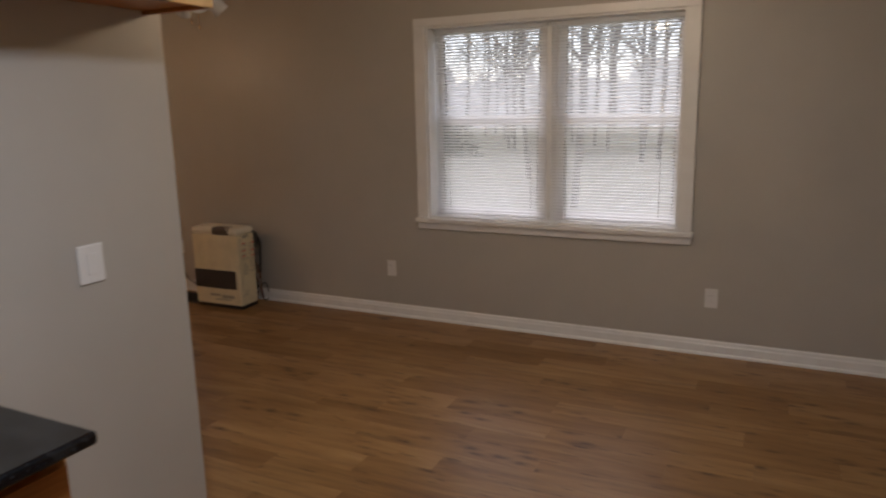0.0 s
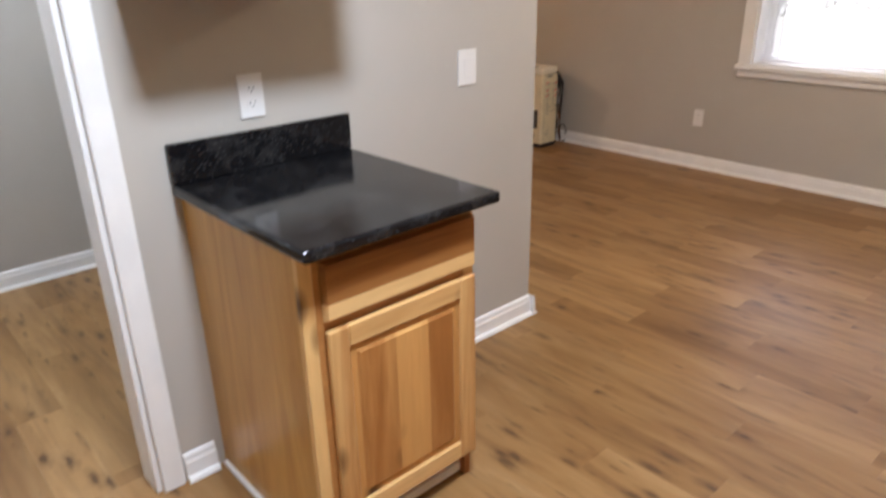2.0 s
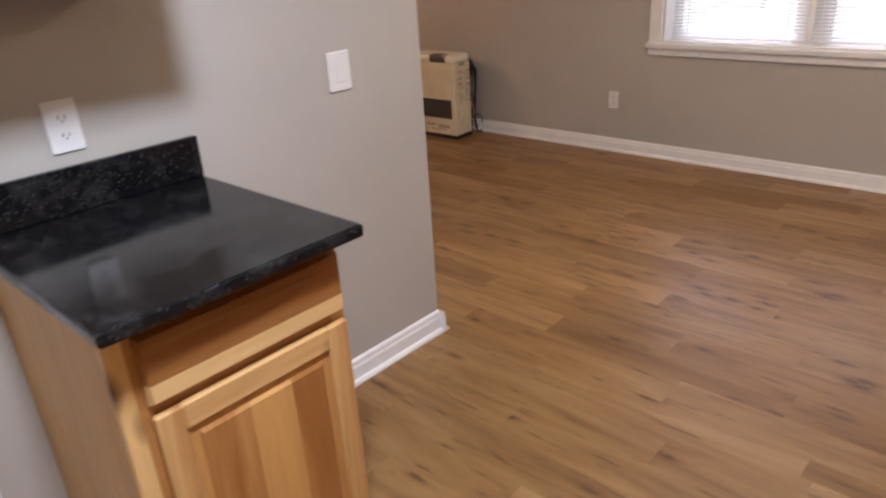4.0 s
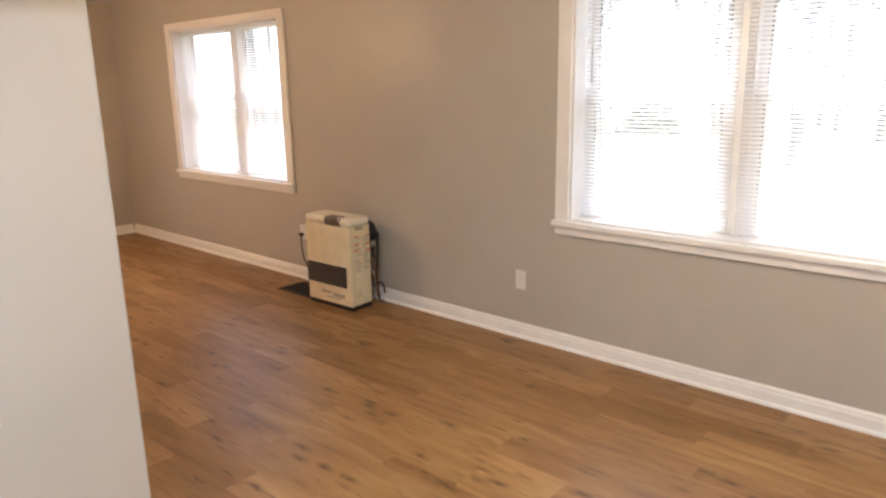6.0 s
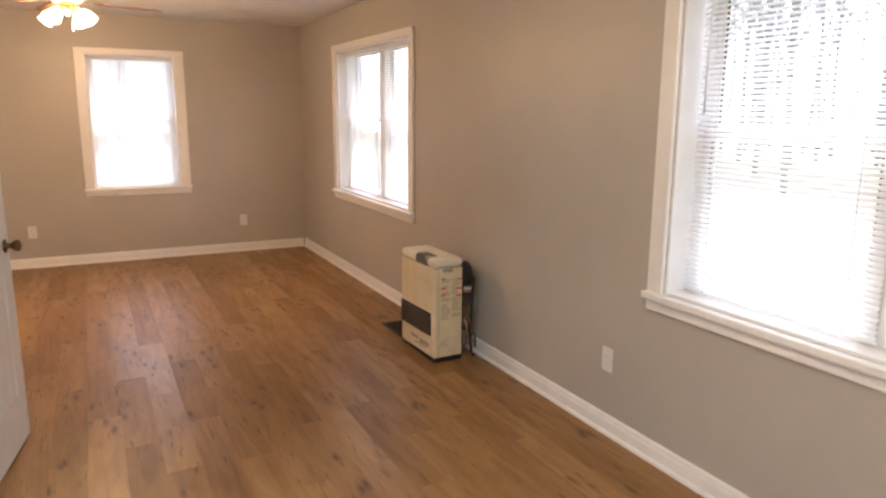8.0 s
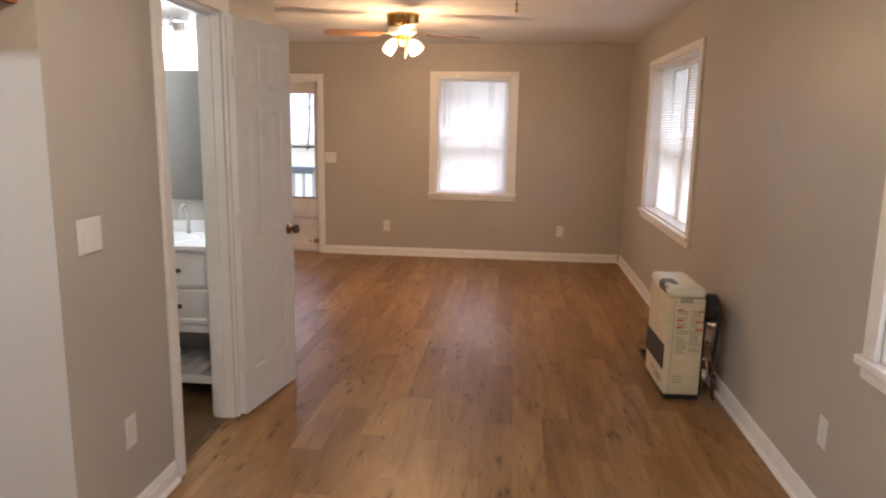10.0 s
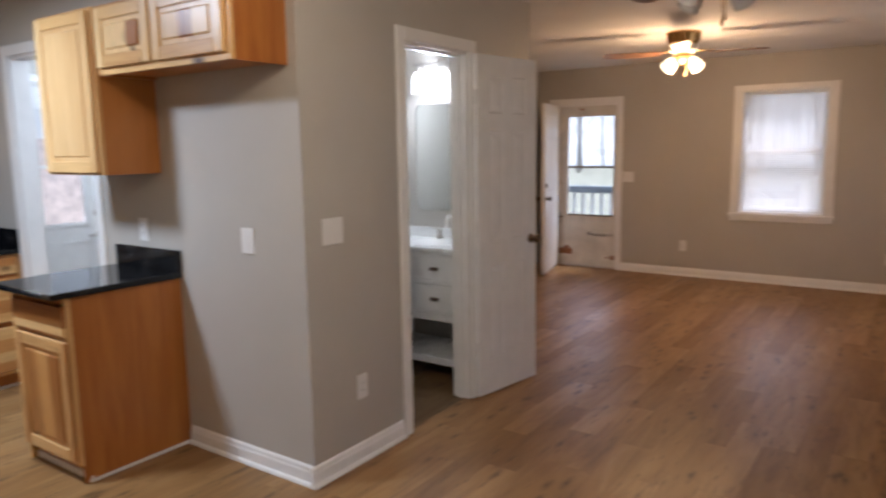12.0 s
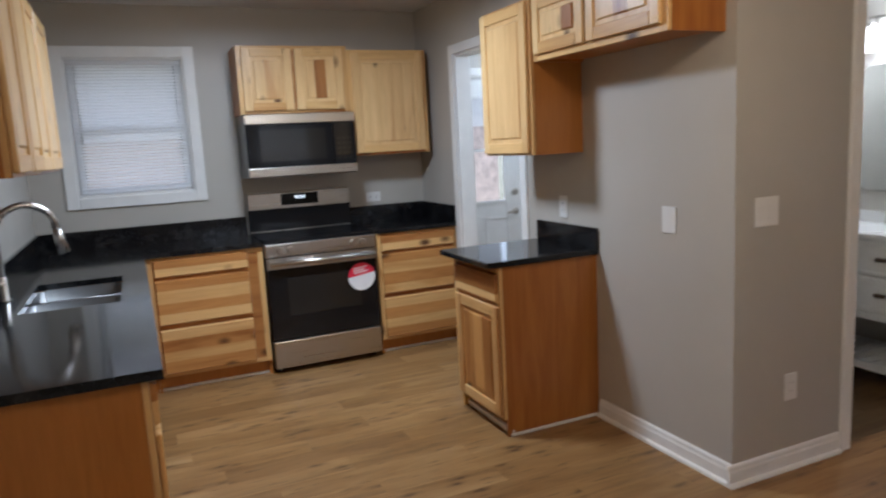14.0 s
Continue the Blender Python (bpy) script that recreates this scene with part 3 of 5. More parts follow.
# storm door in the entry, and the inner door standing open
door_casing("door_frame_3", AT_W, -1.69, -0.855, 2.02, 0.065, THICK, "white painted casing of the front entry")
storm = thing("storm_door", pose(W - 0.06, -1.672, 0.015, 0, 0, 90), "weathered white storm door with a tall glass, closed", "door")
g0, g1 = 0.150, 0.755
part("frame", boxes((0, g0, 0, 0.035, 0, 1.985), (g1, 0.80, 0, 0.035, 0, 1.985), (g0, g1, 0.0005, 0.0345, 1.86, 1.985), (g0, g1, 0.0005, 0.0345, 0, 0.625), bevel=0.002), STORM, storm)
part("glazing_bead", boxes((g0 - 0.012, g0 + 0.008, -0.006, 0.0, 0.615, 1.87), (g1 - 0.008, g1 + 0.012, -0.006, 0.0, 0.615, 1.87), (g0 + 0.008, g1 - 0.008, -0.006, 0.0, 0.615, 0.635), (g0 + 0.008, g1 - 0.008, -0.006, 0.0, 1.85, 1.87)), STORM, storm)
p = part("pane", boxes((g0, g1, 0.014, 0.018, 0.625, 1.86)), GLASS, storm)
p.visible_shadow = False
part("crossbar", boxes((g0, g1, -0.004, 0.010, 1.222, 1.248)), BRONZE, storm, "dark metal crossbar")
part("sill_bar", boxes((g0, g1, -0.008, 0.0, 0.627, 0.645)), BRONZE, storm, "dark metal bar")
closer = tube(bmesh.new(), [(0.45, -0.035, 0.405), (0.68, -0.035, 0.402)], 0.013)
tube(closer, [(0.68, -0.035, 0.402), (0.79, -0.03, 0.40)], 0.005)
box(closer, 0.435, 0.46, -0.045, 0.0, 0.395, 0.43)
part("closer", closer, NICKEL, storm, "grey pneumatic closer")
part("latch_handle", tube(bmesh.new(), [(0.055, -0.004, 0.60), (0.055, -0.045, 0.60), (0.09, -0.05, 0.605), (0.115, -0.05, 0.615)], 0.008), BRONZE, storm, "dark latch handle")
part("latch_plate", boxes((0.04, 0.075, -0.006, 0.0, 0.52, 0.66)), NICKEL, storm)
part("lock", lathe(bmesh.new(), [(0.016, 0), (0.016, 0.008), (0.010, 0.012)], (0.055, -0.001, 1.03), pose(0, 0, 0, 90), 12), NICKEL, storm)
rust = bmesh.new()
for x0, x1, z0, z1 in ((0.03, 0.22, 0.125, 0.20), (0.10, 0.18, 0.20, 0.235), (0.66, 0.69, 0.105, 0.125), (0.72, 0.79, 0.09, 0.14), (0.30, 0.36, 1.93, 1.95)):
    box(rust, x0, x1, -0.0015, 0.0005, z0, z1, 0.001)
part("rust_patch", rust, RUST, storm, "peeled rusty patches")
solid("threshold", boxes((W - 0.158, W - 0.002, -1.672, -0.873, 0.0008, 0.016), bevel=0.004), NICKEL, "pale metal door threshold", "threshold")

inner = thing("entry_door", pose(W + 0.015, -1.662, 0.012, 0, 0, 14), "white panelled front door standing open", "door")
part("leaf", six_panel(bmesh.new(), 0.80, 1.99, 0.04), DOORW, inner)
knob(inner, 0.735, 0.04, 0.89, 1, BRONZE, "dark bronze knob")
knob(inner, 0.735, 0.0, 0.89, -1, BRONZE, "dark bronze knob")
part("deadbolt", lathe(bmesh.new(), [(0.026, 0), (0.026, 0.012), (0.016, 0.018)], (0.735, 0.04, 1.04), pose(0, 0, 0, -90), 14), BRONZE, inner)

# back door with its window, beyond the kitchen doorway
door_casing("door_frame_4", AT_S, 0.11, 1.0, 2.04, 0.06, 0.16, "white painted casing of the back door")
back = thing("back_door", pose(-0.128, S - 0.05, 0.012, 0, 0, 180), "white half-glass back door, closed", "door")
bw = 0.852
part("frame", boxes((0, 0.17, 0, 0.045, 0, 2.02), (bw - 0.17, bw, 0, 0.045, 0, 2.02), (0.17, bw - 0.17, 0.0005, 0.0445, 1.86, 2.02), (0.17, bw - 0.17, 0.0005, 0.0445, 0, 0.95), bevel=0.002), DOORW, back)
part("glazing_frame", frame_casing(bmesh.new(), 0.19, bw - 0.19, 0.97, 1.84, 0.035, 0.012), DOORW, back)
part("grille_bar", boxes((0.19, bw - 0.19, -0.008, 0.004, 1.395, 1.42)), DOORW, back)
p = part("pane", boxes((0.17, bw - 0.17, 0.018, 0.022, 0.95, 1.86)), GLASS, back)
p.visible_shadow = False
low = bmesh.new()
for x0, x1 in ((0.14, 0.40), (0.45, 0.71)):
    frame_casing(low, x0 + 0.03, x1 - 0.03, 0.20, 0.80, 0.02, 0.006)
part("panel_moulding", low, DOORW, back)
part("lever_handle", tube(bmesh.new(), [(0.765, 0, 0.86), (0.765, -0.05, 0.86), (0.74, -0.055, 0.862), (0.66, -0.055, 0.855)], 0.009), NICKEL, back, "brushed nickel lever")
part("rose", lathe(bmesh.new(), [(0.03, 0), (0.03, 0.008), (0.014, 0.012)], (0.765, 0, 0.86), pose(0, 0, 0, 90), 16), NICKEL, back)
part("deadbolt", lathe(bmesh.new(), [(0.03, 0), (0.029, 0.012), (0.018, 0.018)], (0.765, 0, 1.03), pose(0, 0, 0, 90), 16), NICKEL, back)

# ---- kitchen cabinets ----


def cabinet_door(cab, u0, u1, z0, z1, y, boards, dark=-1):
    """A raised-panel door; its front stands 20 mm out from y towards -y."""
    f, s = y - 0.020, 0.056
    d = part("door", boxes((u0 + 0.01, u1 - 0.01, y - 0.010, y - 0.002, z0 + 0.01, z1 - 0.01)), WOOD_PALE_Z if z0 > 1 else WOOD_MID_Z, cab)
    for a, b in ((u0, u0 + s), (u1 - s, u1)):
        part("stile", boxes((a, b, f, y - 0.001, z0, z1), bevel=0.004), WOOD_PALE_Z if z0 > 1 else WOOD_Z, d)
    for a, b in ((z0, z0 + s), (z1 - s, z1)):
        part("rail", boxes((u0 + s, u1 - s, f + 0.0005, y - 0.001, a, b), bevel=0.003), WOOD_PALE_X, d)
    p0, p1, q0, q1 = u0 + s + 0.014, u1 - s - 0.014, z0 + s + 0.014, z1 - s - 0.014
    cuts = [p0 + (p1 - p0) * k / boards for k in range(boards + 1)]
    for k in range(1, boards):
        cuts[k] += random.uniform(-0.018, 0.018)
    for k, (a, b) in enumerate(zip(cuts, cuts[1:])):
        bm = box(bmesh.new(), a, b, f + 0.003, y - 0.004, q0, q1)
        for v in bm.verts:
            if v.co.y < y - 0.01:
                v.co.z += 0.014 if v.co.z < (q0 + q1) / 2 else -0.014
                if k == 0 and v.co.x < (a + b) / 2:
                    v.co.x += 0.014
                if k == boards - 1 and v.co.x > (a + b) / 2:
                    v.co.x -= 0.014
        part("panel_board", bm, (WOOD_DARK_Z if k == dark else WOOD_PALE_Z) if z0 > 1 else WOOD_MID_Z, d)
    return d


def drawer_front(cab, u0, u1, z0, z1, y, boards, share=0.0):
    flip = random.randrange(2) if boards > 2 else 0
    d = part("drawer", boxes((u0 + 0.01, u1 - 0.01, y - 0.006, y - 0.001, z0 + 0.01, z1 - 0.01)), WOOD_BOX, cab)
    cuts = [z0 + (z1 - z0) * k / boards for k in range(boards + 1)]
    for k in range(1, boards):
        cuts[k] = z0 + (z1 - z0) * share if share else cuts[k] + random.uniform(-0.012, 0.012)
    for k, (a, b) in enumerate(zip(cuts, cuts[1:])):
        bm = box(bmesh.new(), u0, u1, y - 0.020, y - 0.002, a, b)
        for v in bm.verts:
            if v.co.y < y - 0.01:
                v.co.x += 0.006 if v.co.x < (u0 + u1) / 2 else -0.006
                if k == 0 and v.co.z < (a + b) / 2:
                    v.co.z += 0.008
                if k == boards - 1 and v.co.z > (a + b) / 2:
                    v.co.z -= 0.008
        part("drawer_board", bm, (WOOD_PALE_X, WOOD_HEART_X if share else WOOD_DARK_X if boards == 2 else WOOD_MID_X)[(k + flip) % 2] if boards > 1 else WOOD_X, d)
    return d


def cabinet(name, m, w, d, z0, z1, fronts, label, group, toe=0.0, end=None):
    """A hickory unit, back at y = 0, face at y = -d, from x = 0 to w."""
    cab = thing(name, m, label, "cabinet", group)
    t, st = 0.018, 0.036
    low = z0 + (toe or 0.012)
    for a, b in ((0, t), (w - t, w)):
        part("side_panel", boxes((a, b, -d + 0.019, 0, z0, z1)), end if end and not a else WOOD_BOX, cab)
    part("bottom_panel", boxes((t, w - t, -d + 0.019, -0.001, low, low + t)), WOOD_BOX, cab)
    if not toe:
        part("top_panel", boxes((t, w - t, -d + 0.019, -0.001, z1 - t, z1 - 0.001)), WOOD_BOX, cab)
    part("back_panel", boxes((t, w - t, -0.008, -0.002, low + t, z1 - t)), WOOD_BOX, cab)
    part("face_panel", boxes((st, w - st, -d + 0.002, -d + 0.0185, low + 0.018, z1 - 0.0305)), WOOD_DARK_X, cab)
    lo = z0 + toe
    for a, b in ((0, st), (w - st, w)):
        part("frame_stile", boxes((a, b, -d, -d + 0.0188, lo if toe else z0, z1), bevel=0.0015), WOOD_Z, cab)
    part("frame_rail", boxes((st, w - st, -d + 0.0005, -d + 0.0188, z1 - 0.03, z1), bevel=0.001), WOOD_X, cab)
    part("frame_rail", boxes((st, w - st, -d + 0.0005, -d + 0.0188, lo, lo + 0.03), bevel=0.001), WOOD_X, cab)
    for kind, u0, u1, a, b, *n in fronts:
        (cabinet_door if kind == "door" else drawer_front)(cab, u0, u1, a, b, -d, *n)
    if toe:
        part("toe_kick", boxes((t, w - t, -d + 0.060, -d + 0.072, z0 + 0.0005, lo)), WOOD_BOX, cab, "dark toe kick board")
    return cab


EAST, NORTH, WEST = (lambda y, x=0.0: pose(x, y, 0, 0, 0, 90)), (lambda x: pose(x, S, 0, 0, 0, 180)), (lambda y: pose(E, y, 0, 0, 0, -90))
RUN = "hickory kitchen cabinets"
# short base on the partition
bw = 0.525
cabinet("base_cabinet", EAST(-1.440), bw, 0.585, 0.0, 0.884, [("drawer", 0.052, bw - 0.008, 0.702, 0.850, 2, 0.31), ("door", 0.052, bw - 0.008, 0.108, 0.680, 3)], "honey hickory base cabinet with one drawer and door", RUN, 0.09, end=WOOD_BOX_LIT)
shoe = thing("shoe_moulding", pose(0, 0, 0.0005), "white shoe moulding round the base cabinet", "moulding", kind="structure")
part("strip", boxes((0.012, 0.553, -0.9145, -0.901, 0, 0.014), (0.012, 0.553, -1.454, -1.4405, 0, 0.014), (0.526, 0.545, -1.4405, -0.9145, 0, 0.030), bevel=0.003), TRIM, shoe)
top = thing("countertop", pose(0, 0, 0.884), "black granite countertop with a short backsplash", "countertop")
part("slab", box(bmesh.new(), 0.0008, 0.660, -1.462, -0.888, 0.0005, 0.0305, 0.008, 3), GRANITE, top)
part("backsplash", box(bmesh.new(), 0.0008, 0.021, -1.462, -0.890, 0.031, 0.140, 0.003), GRANITE, top)
cabinet("upper_cabinet", EAST(-1.515), 0.505, 0.305, 1.415, 2.185, [("door", 0.012, 0.485, 1.425, 2.172, 3)], "pale hickory wall cabinet with one raised-panel door", RUN)
cabinet("upper_cabinet", EAST(-1.008), 0.953, 0.290, 1.875, 2.185, [("door", 0.025, 0.440, 1.905, 2.170, 3, 2), ("door", 0.462, 0.925, 1.905, 2.170, 3, 1)], "short hickory wall cabinet over the empty fridge space", RUN)
# south wall, drawers either side of the range
b3 = lambda a, b: [("drawer", a, b, 0.755, 0.868, 2), ("drawer", a, b, 0.445, 0.735, 4), ("drawer", a, b, 0.120, 0.415, 4)]
cabinet("drawer_cabinet", NORTH(2.158), 0.722, 0.612, 0.0, 0.884, b3(0.04, 0.622), "hickory base cabinet with three striped drawers", RUN, 0.10)
cabinet("drawer_cabinet", NORTH(0.636), 0.630, 0.612, 0.0, 0.884, b3(0.03, 0.60), "hickory base cabinet with three striped drawers", RUN, 0.10)
cabinet("corner_cabinet", NORTH(2.795), 0.634, 0.60, 0.0, 0.884, [], "blind corner base cabinet under the counter", RUN, 0.10)
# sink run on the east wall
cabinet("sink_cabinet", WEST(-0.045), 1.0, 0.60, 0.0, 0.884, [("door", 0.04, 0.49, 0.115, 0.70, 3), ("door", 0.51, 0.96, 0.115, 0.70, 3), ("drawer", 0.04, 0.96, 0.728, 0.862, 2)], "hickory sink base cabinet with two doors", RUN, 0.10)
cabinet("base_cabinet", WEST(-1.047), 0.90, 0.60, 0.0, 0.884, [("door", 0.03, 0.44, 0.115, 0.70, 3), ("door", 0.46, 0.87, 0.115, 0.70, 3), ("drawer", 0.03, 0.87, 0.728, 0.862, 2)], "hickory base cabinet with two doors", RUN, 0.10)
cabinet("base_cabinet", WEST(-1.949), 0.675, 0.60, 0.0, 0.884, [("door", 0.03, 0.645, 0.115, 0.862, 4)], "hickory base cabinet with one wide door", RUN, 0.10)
main_top = thing("countertop", pose(0, 0, 0.884), "black granite countertop round the sink and range", "countertop")
SX0, SX1, SY0, SY1 = 2.275, 2.655, -1.86, -1.14
slab = boxes((2.157, SX0, -2.602, -0.025, 0.0005, 0.0305), (SX1, E - 0.0008, -2.602, -0.025, 0.0005, 0.0305), (SX0, SX1, -2.602, SY0, 0.0005, 0.0305), (SX0, SX1, SY1, -0.025, 0.0005, 0.0305), (1.437, E - 0.0008, S + 0.0008, -2.602, 0.0005, 0.0305))
bmesh.ops.remove_doubles(slab, verts=slab.verts, dist=1e-5)
part("slab", slab, GRANITE, main_top)
part("slab", box(bmesh.new(), 0.0008, 0.637, S + 0.0008, -2.602, 0.0005, 0.0305, 0.006, 2), GRANITE, main_top)
part("backsplash", boxes((1.437, E - 0.022, S + 0.0008, S + 0.021, 0.031, 0.155)), GRANITE, main_top)
part("backsplash", boxes((0.022, 0.637, S + 0.0008, S + 0.021, 0.031, 0.155)), GRANITE, main_top)
part("backsplash", boxes((0.0008, 0.021, S + 0.0008, -2.61, 0.031, 0.155)), GRANITE, main_top)
part("backsplash", boxes((E - 0.021, E - 0.0008, S + 0.0008, -0.03, 0.031, 0.155)), GRANITE, main_top)
solid_strip = thing("shoe_moulding", pose(0, 0, 0.0005), "white shoe moulding along the kitchen toe kicks", "moulding", kind="structure")
part("strip", boxes((1.44, 2.25, -2.690, -2.673, 0, 0.016), (0.02, 0.635, -2.690, -2.673, 0, 0.016), (2.235, 2.252, -2.62, -0.07, 0, 0.016), (2.26, 2.79, -0.044, -0.030, 0, 0.014), bevel=0.003), TRIM, solid_strip)

sink = thing("kitchen_sink", pose(0, 0, 0.884), "stainless undermount double kitchen sink", "sink")
for n, (y0, y1) in enumerate(((SY0, -1.515), (-1.485, SY1))):
    bm = bmesh.new()
    box(bm, SX0, SX1, y0, y1, -0.19, 0.0)
    bmesh.ops.delete(bm, geom=[f for f in bm.faces if all(v.co.z > -0.01 for v in f.verts)], context="FACES")
    bmesh.ops.bevel(bm, geom=[e for e in bm.edges if len(e.link_faces) == 2], offset=0.03, segments=3, affect="EDGES")
    bmesh.ops.solidify(bm, geom=bm.faces, thickness=0.002)
    for f in bm.faces:
        f.smooth = True
    part("bowl", bm, SINKSTEEL, sink)
    part("drain", lathe(bmesh.new(), [(0.045, 0), (0.045, 0.004), (0.02, 0.005)], ((SX0 + SX1) / 2, (y0 + y1) / 2, -0.185)), NICKEL, sink)
part("divider", boxes((SX0, SX1, -1.515, -1.485, -0.012, -0.001), bevel=0.002), SINKSTEEL, sink)
tap = thing("kitchen_faucet", pose(2.748, -1.5, 0.9145), "brushed nickel pull-down kitchen faucet", "faucet")
part("base", lathe(bmesh.new(), [(0.030, 0), (0.030, 0.006), (0.022, 0.012), (0.022, 0.10), (0.016, 0.11)]), NICKEL, tap)
arc = [(0, 0, 0.10), (0, 0, 0.30)] + [(-0.115 + 0.115 * math.cos(a), -0.08 * (1 - math.cos(a)) / 2, 0.30 + 0.115 * math.sin(a)) for a in (math.pi * k / 10 for k in range(1, 10))] + [(-0.232, -0.08, 0.29)]
part("spout", tube(bmesh.new(), arc, 0.0155, 14), NICKEL, tap)
part("spray_head", tube(bmesh.new(), [(-0.232, -0.08, 0.295), (-0.238, -0.082, 0.25), (-0.252, -0.087, 0.18)], 0.019, 14, 0.025), NICKEL, tap)
part("lever", tube(bmesh.new(), [(0, 0.02, 0.075), (0, 0.05, 0.08), (0, 0.10, 0.10)], 0.007), NICKEL, tap)

cabinet("upper_cabinet", NORTH(1.447), 0.775, 0.325, 1.765, 2.225, [("door", 0.030, 0.370, 1.785, 2.205, 2), ("door", 0.392, 0.735, 1.785, 2.205, 3, 1)], "pale hickory wall cabinet over the microwave", RUN)
cabinet("upper_cabinet", NORTH(0.669), 0.612, 0.315, 1.441, 2.200, [("door", 0.028, 0.580, 1.458, 2.180, 4)], "pale hickory wall cabinet with one wide door", RUN)
cabinet("upper_cabinet", WEST(-0.30), 0.75, 0.310, 1.47, 2.21, [("door", 0.012, 0.365, 1.482, 2.198, 3), ("door", 0.385, 0.738, 1.482, 2.198, 3)], "pale hickory wall cabinet beside the sink", RUN)
cabinet("upper_cabinet", WEST(-1.052), 0.93, 0.295, 1.465, 2.18, [("door", 0.012, 0.455, 1.477, 2.168, 3), ("door", 0.475, 0.918, 1.477, 2.168, 3)], "honey hickory wall cabinet over the sink", RUN)

# ---- appliances ----
rng = thing("range", NORTH(1.428), "stainless electric range with a black oven door", "oven", "")
RW, RF = 0.772, 0.655
part("body", boxes((0.004, RW - 0.004, -0.625, -0.03, 0.03, 0.895)), BLACKPL, rng)
for x in (0.04, RW - 0.04):
    for y in (-0.57, -0.08):
        part("foot", lathe(bmesh.new(), [(0.018, 0.0005), (0.018, 0.03)], (x, y, 0), sides=10), BLACKPL, rng)
part("cooktop", box(bmesh.new(), 0, RW, -0.645, -0.08, 0.8955, 0.9205, 0.006, 2), BLACKGLASS, rng, "black glass cooktop")
for x, y, r in ((0.20, -0.48, 0.105), (0.56, -0.48, 0.085), (0.20, -0.22, 0.08), (0.56, -0.22, 0.105)):
    ring = bmesh.new()
    lathe(ring, [(r, 0), (r, 0.0004), (r - 0.003, 0.0005)], (x, y, 0.9206), sides=32)
    part("burner_ring", ring, OVENWIN, rng)
part("backguard", box(bmesh.new(), 0, RW, -0.085, -0.012, 0.90, 1.205, 0.008, 2), STEEL, rng)
part("guard_vent", boxes((0.0, RW, -0.089, -0.0855, 0.925, 1.085)), BLACKGLASS, rng, "black lower backguard")
part("display", boxes((RW / 2 - 0.14, RW / 2 + 0.14, -0.089, -0.0855, 1.105, 1.19), bevel=0.001), BLACKGLASS, rng, "black clock display")
part("digits", boxes(*[(RW / 2 - 0.035 + k * 0.02, RW / 2 - 0.022 + k * 0.02, -0.0897, -0.0892, 1.15, 1.172) for k in range(4)]), LED, rng, "lit white clock digits")
part("control_panel", box(bmesh.new(), 0.002, RW - 0.002, -0.660, -0.626, 0.805, 0.893, 0.006, 2), STEEL, rng)
for x in (0.10, 0.17, RW - 0.17, RW - 0.10):
    part("control_knob", lathe(bmesh.new(), [(0.024, 0), (0.022, 0.022), (0.018, 0.026)], (x, -0.660, 0.85), pose(0, 0, 0, 90), 18), STEEL, rng)
oven = part("oven_door", box(bmesh.new(), 0.004, RW - 0.004, -0.660, -0.626, 0.235, 0.800, 0.006, 2), BLACKGLASS, rng, "black glass oven door")
part("top_band", boxes((0.004, RW - 0.004, -0.6625, -0.6605, 0.725, 0.800)), STEEL, oven)
part("oven_window", boxes((0.13, RW - 0.13, -0.6625, -0.6605, 0.40, 0.655), bevel=0.0008), OVENWIN, oven)
hb = tube(bmesh.new(), [(0.02, -0.705, 0.765), (RW - 0.02, -0.705, 0.765)], 0.016, 12)
for x in (0.05, RW - 0.05):
    box(hb, x - 0.012, x + 0.012, -0.700, -0.660, 0.753, 0.777)
part("handle", hb, STEEL, oven, "stainless bar handle")
part("storage_drawer", box(bmesh.new(), 0.004, RW - 0.004, -0.664, -0.626, 0.04, 0.228, 0.008, 2), STEEL, rng, "stainless bottom drawer")
def disc(r, x, y, z, half=None):
    bm = bmesh.new()
    lathe(bm, [(r, 0), (r, 0.001)], (0, 0, 0), pose(0, 0, 0, 90), 32)
    if half is not None:
        bmesh.ops.bisect_plane(bm, geom=bm.verts[:] + bm.edges[:] + bm.faces[:], plane_co=(0, 0, 0.012), plane_no=(0, 0, half), clear_outer=False, clear_inner=True)
    bmesh.ops.translate(bm, verts=bm.verts, vec=(x, y, z))
    return bm
tag = thing("round_label", NORTH(0.778) @ pose(0, -0.663, 0.605, 0, -8), "round red and white label stuck on the oven door", "label")
part("red_half", disc(0.098, 0, -0.0005, 0, 1), TAGRED, tag, "red half")
part("white_half", disc(0.098, 0, -0.0005, 0, -1), TAGWHITE, tag, "white half")
for k in range(3):
    part("print_bar", boxes((-0.05, 0.05 - 0.02 * (k % 2), -0.0022, -0.0016, 0.03 + 0.016 * k, 0.037 + 0.016 * k)), TAGWHITE, tag)

mw = thing("microwave", NORTH(1.440) @ pose(0, 0, 1.327), "stainless over-the-range microwave with a black door", "microwave")
MW = 0.770
part("body", boxes((0, MW, -0.375, -0.002, 0, 0.432)), BLACKGLASS, mw)
part("top_trim", box(bmesh.new(), 0, MW, -0.405, -0.3755, 0.365, 0.430, 0.004, 2), STEEL, mw, "stainless upper band")
part("bottom_trim", box(bmesh.new(), 0, MW, -0.405, -0.3755, 0.006, 0.066, 0.004, 2), STEEL, mw, "stainless lower band")
d = part("door", box(bmesh.new(), 0, MW - 0.165, -0.402, -0.3755, 0.068, 0.363, 0.003), BLACKGLASS, mw, "black glass door")
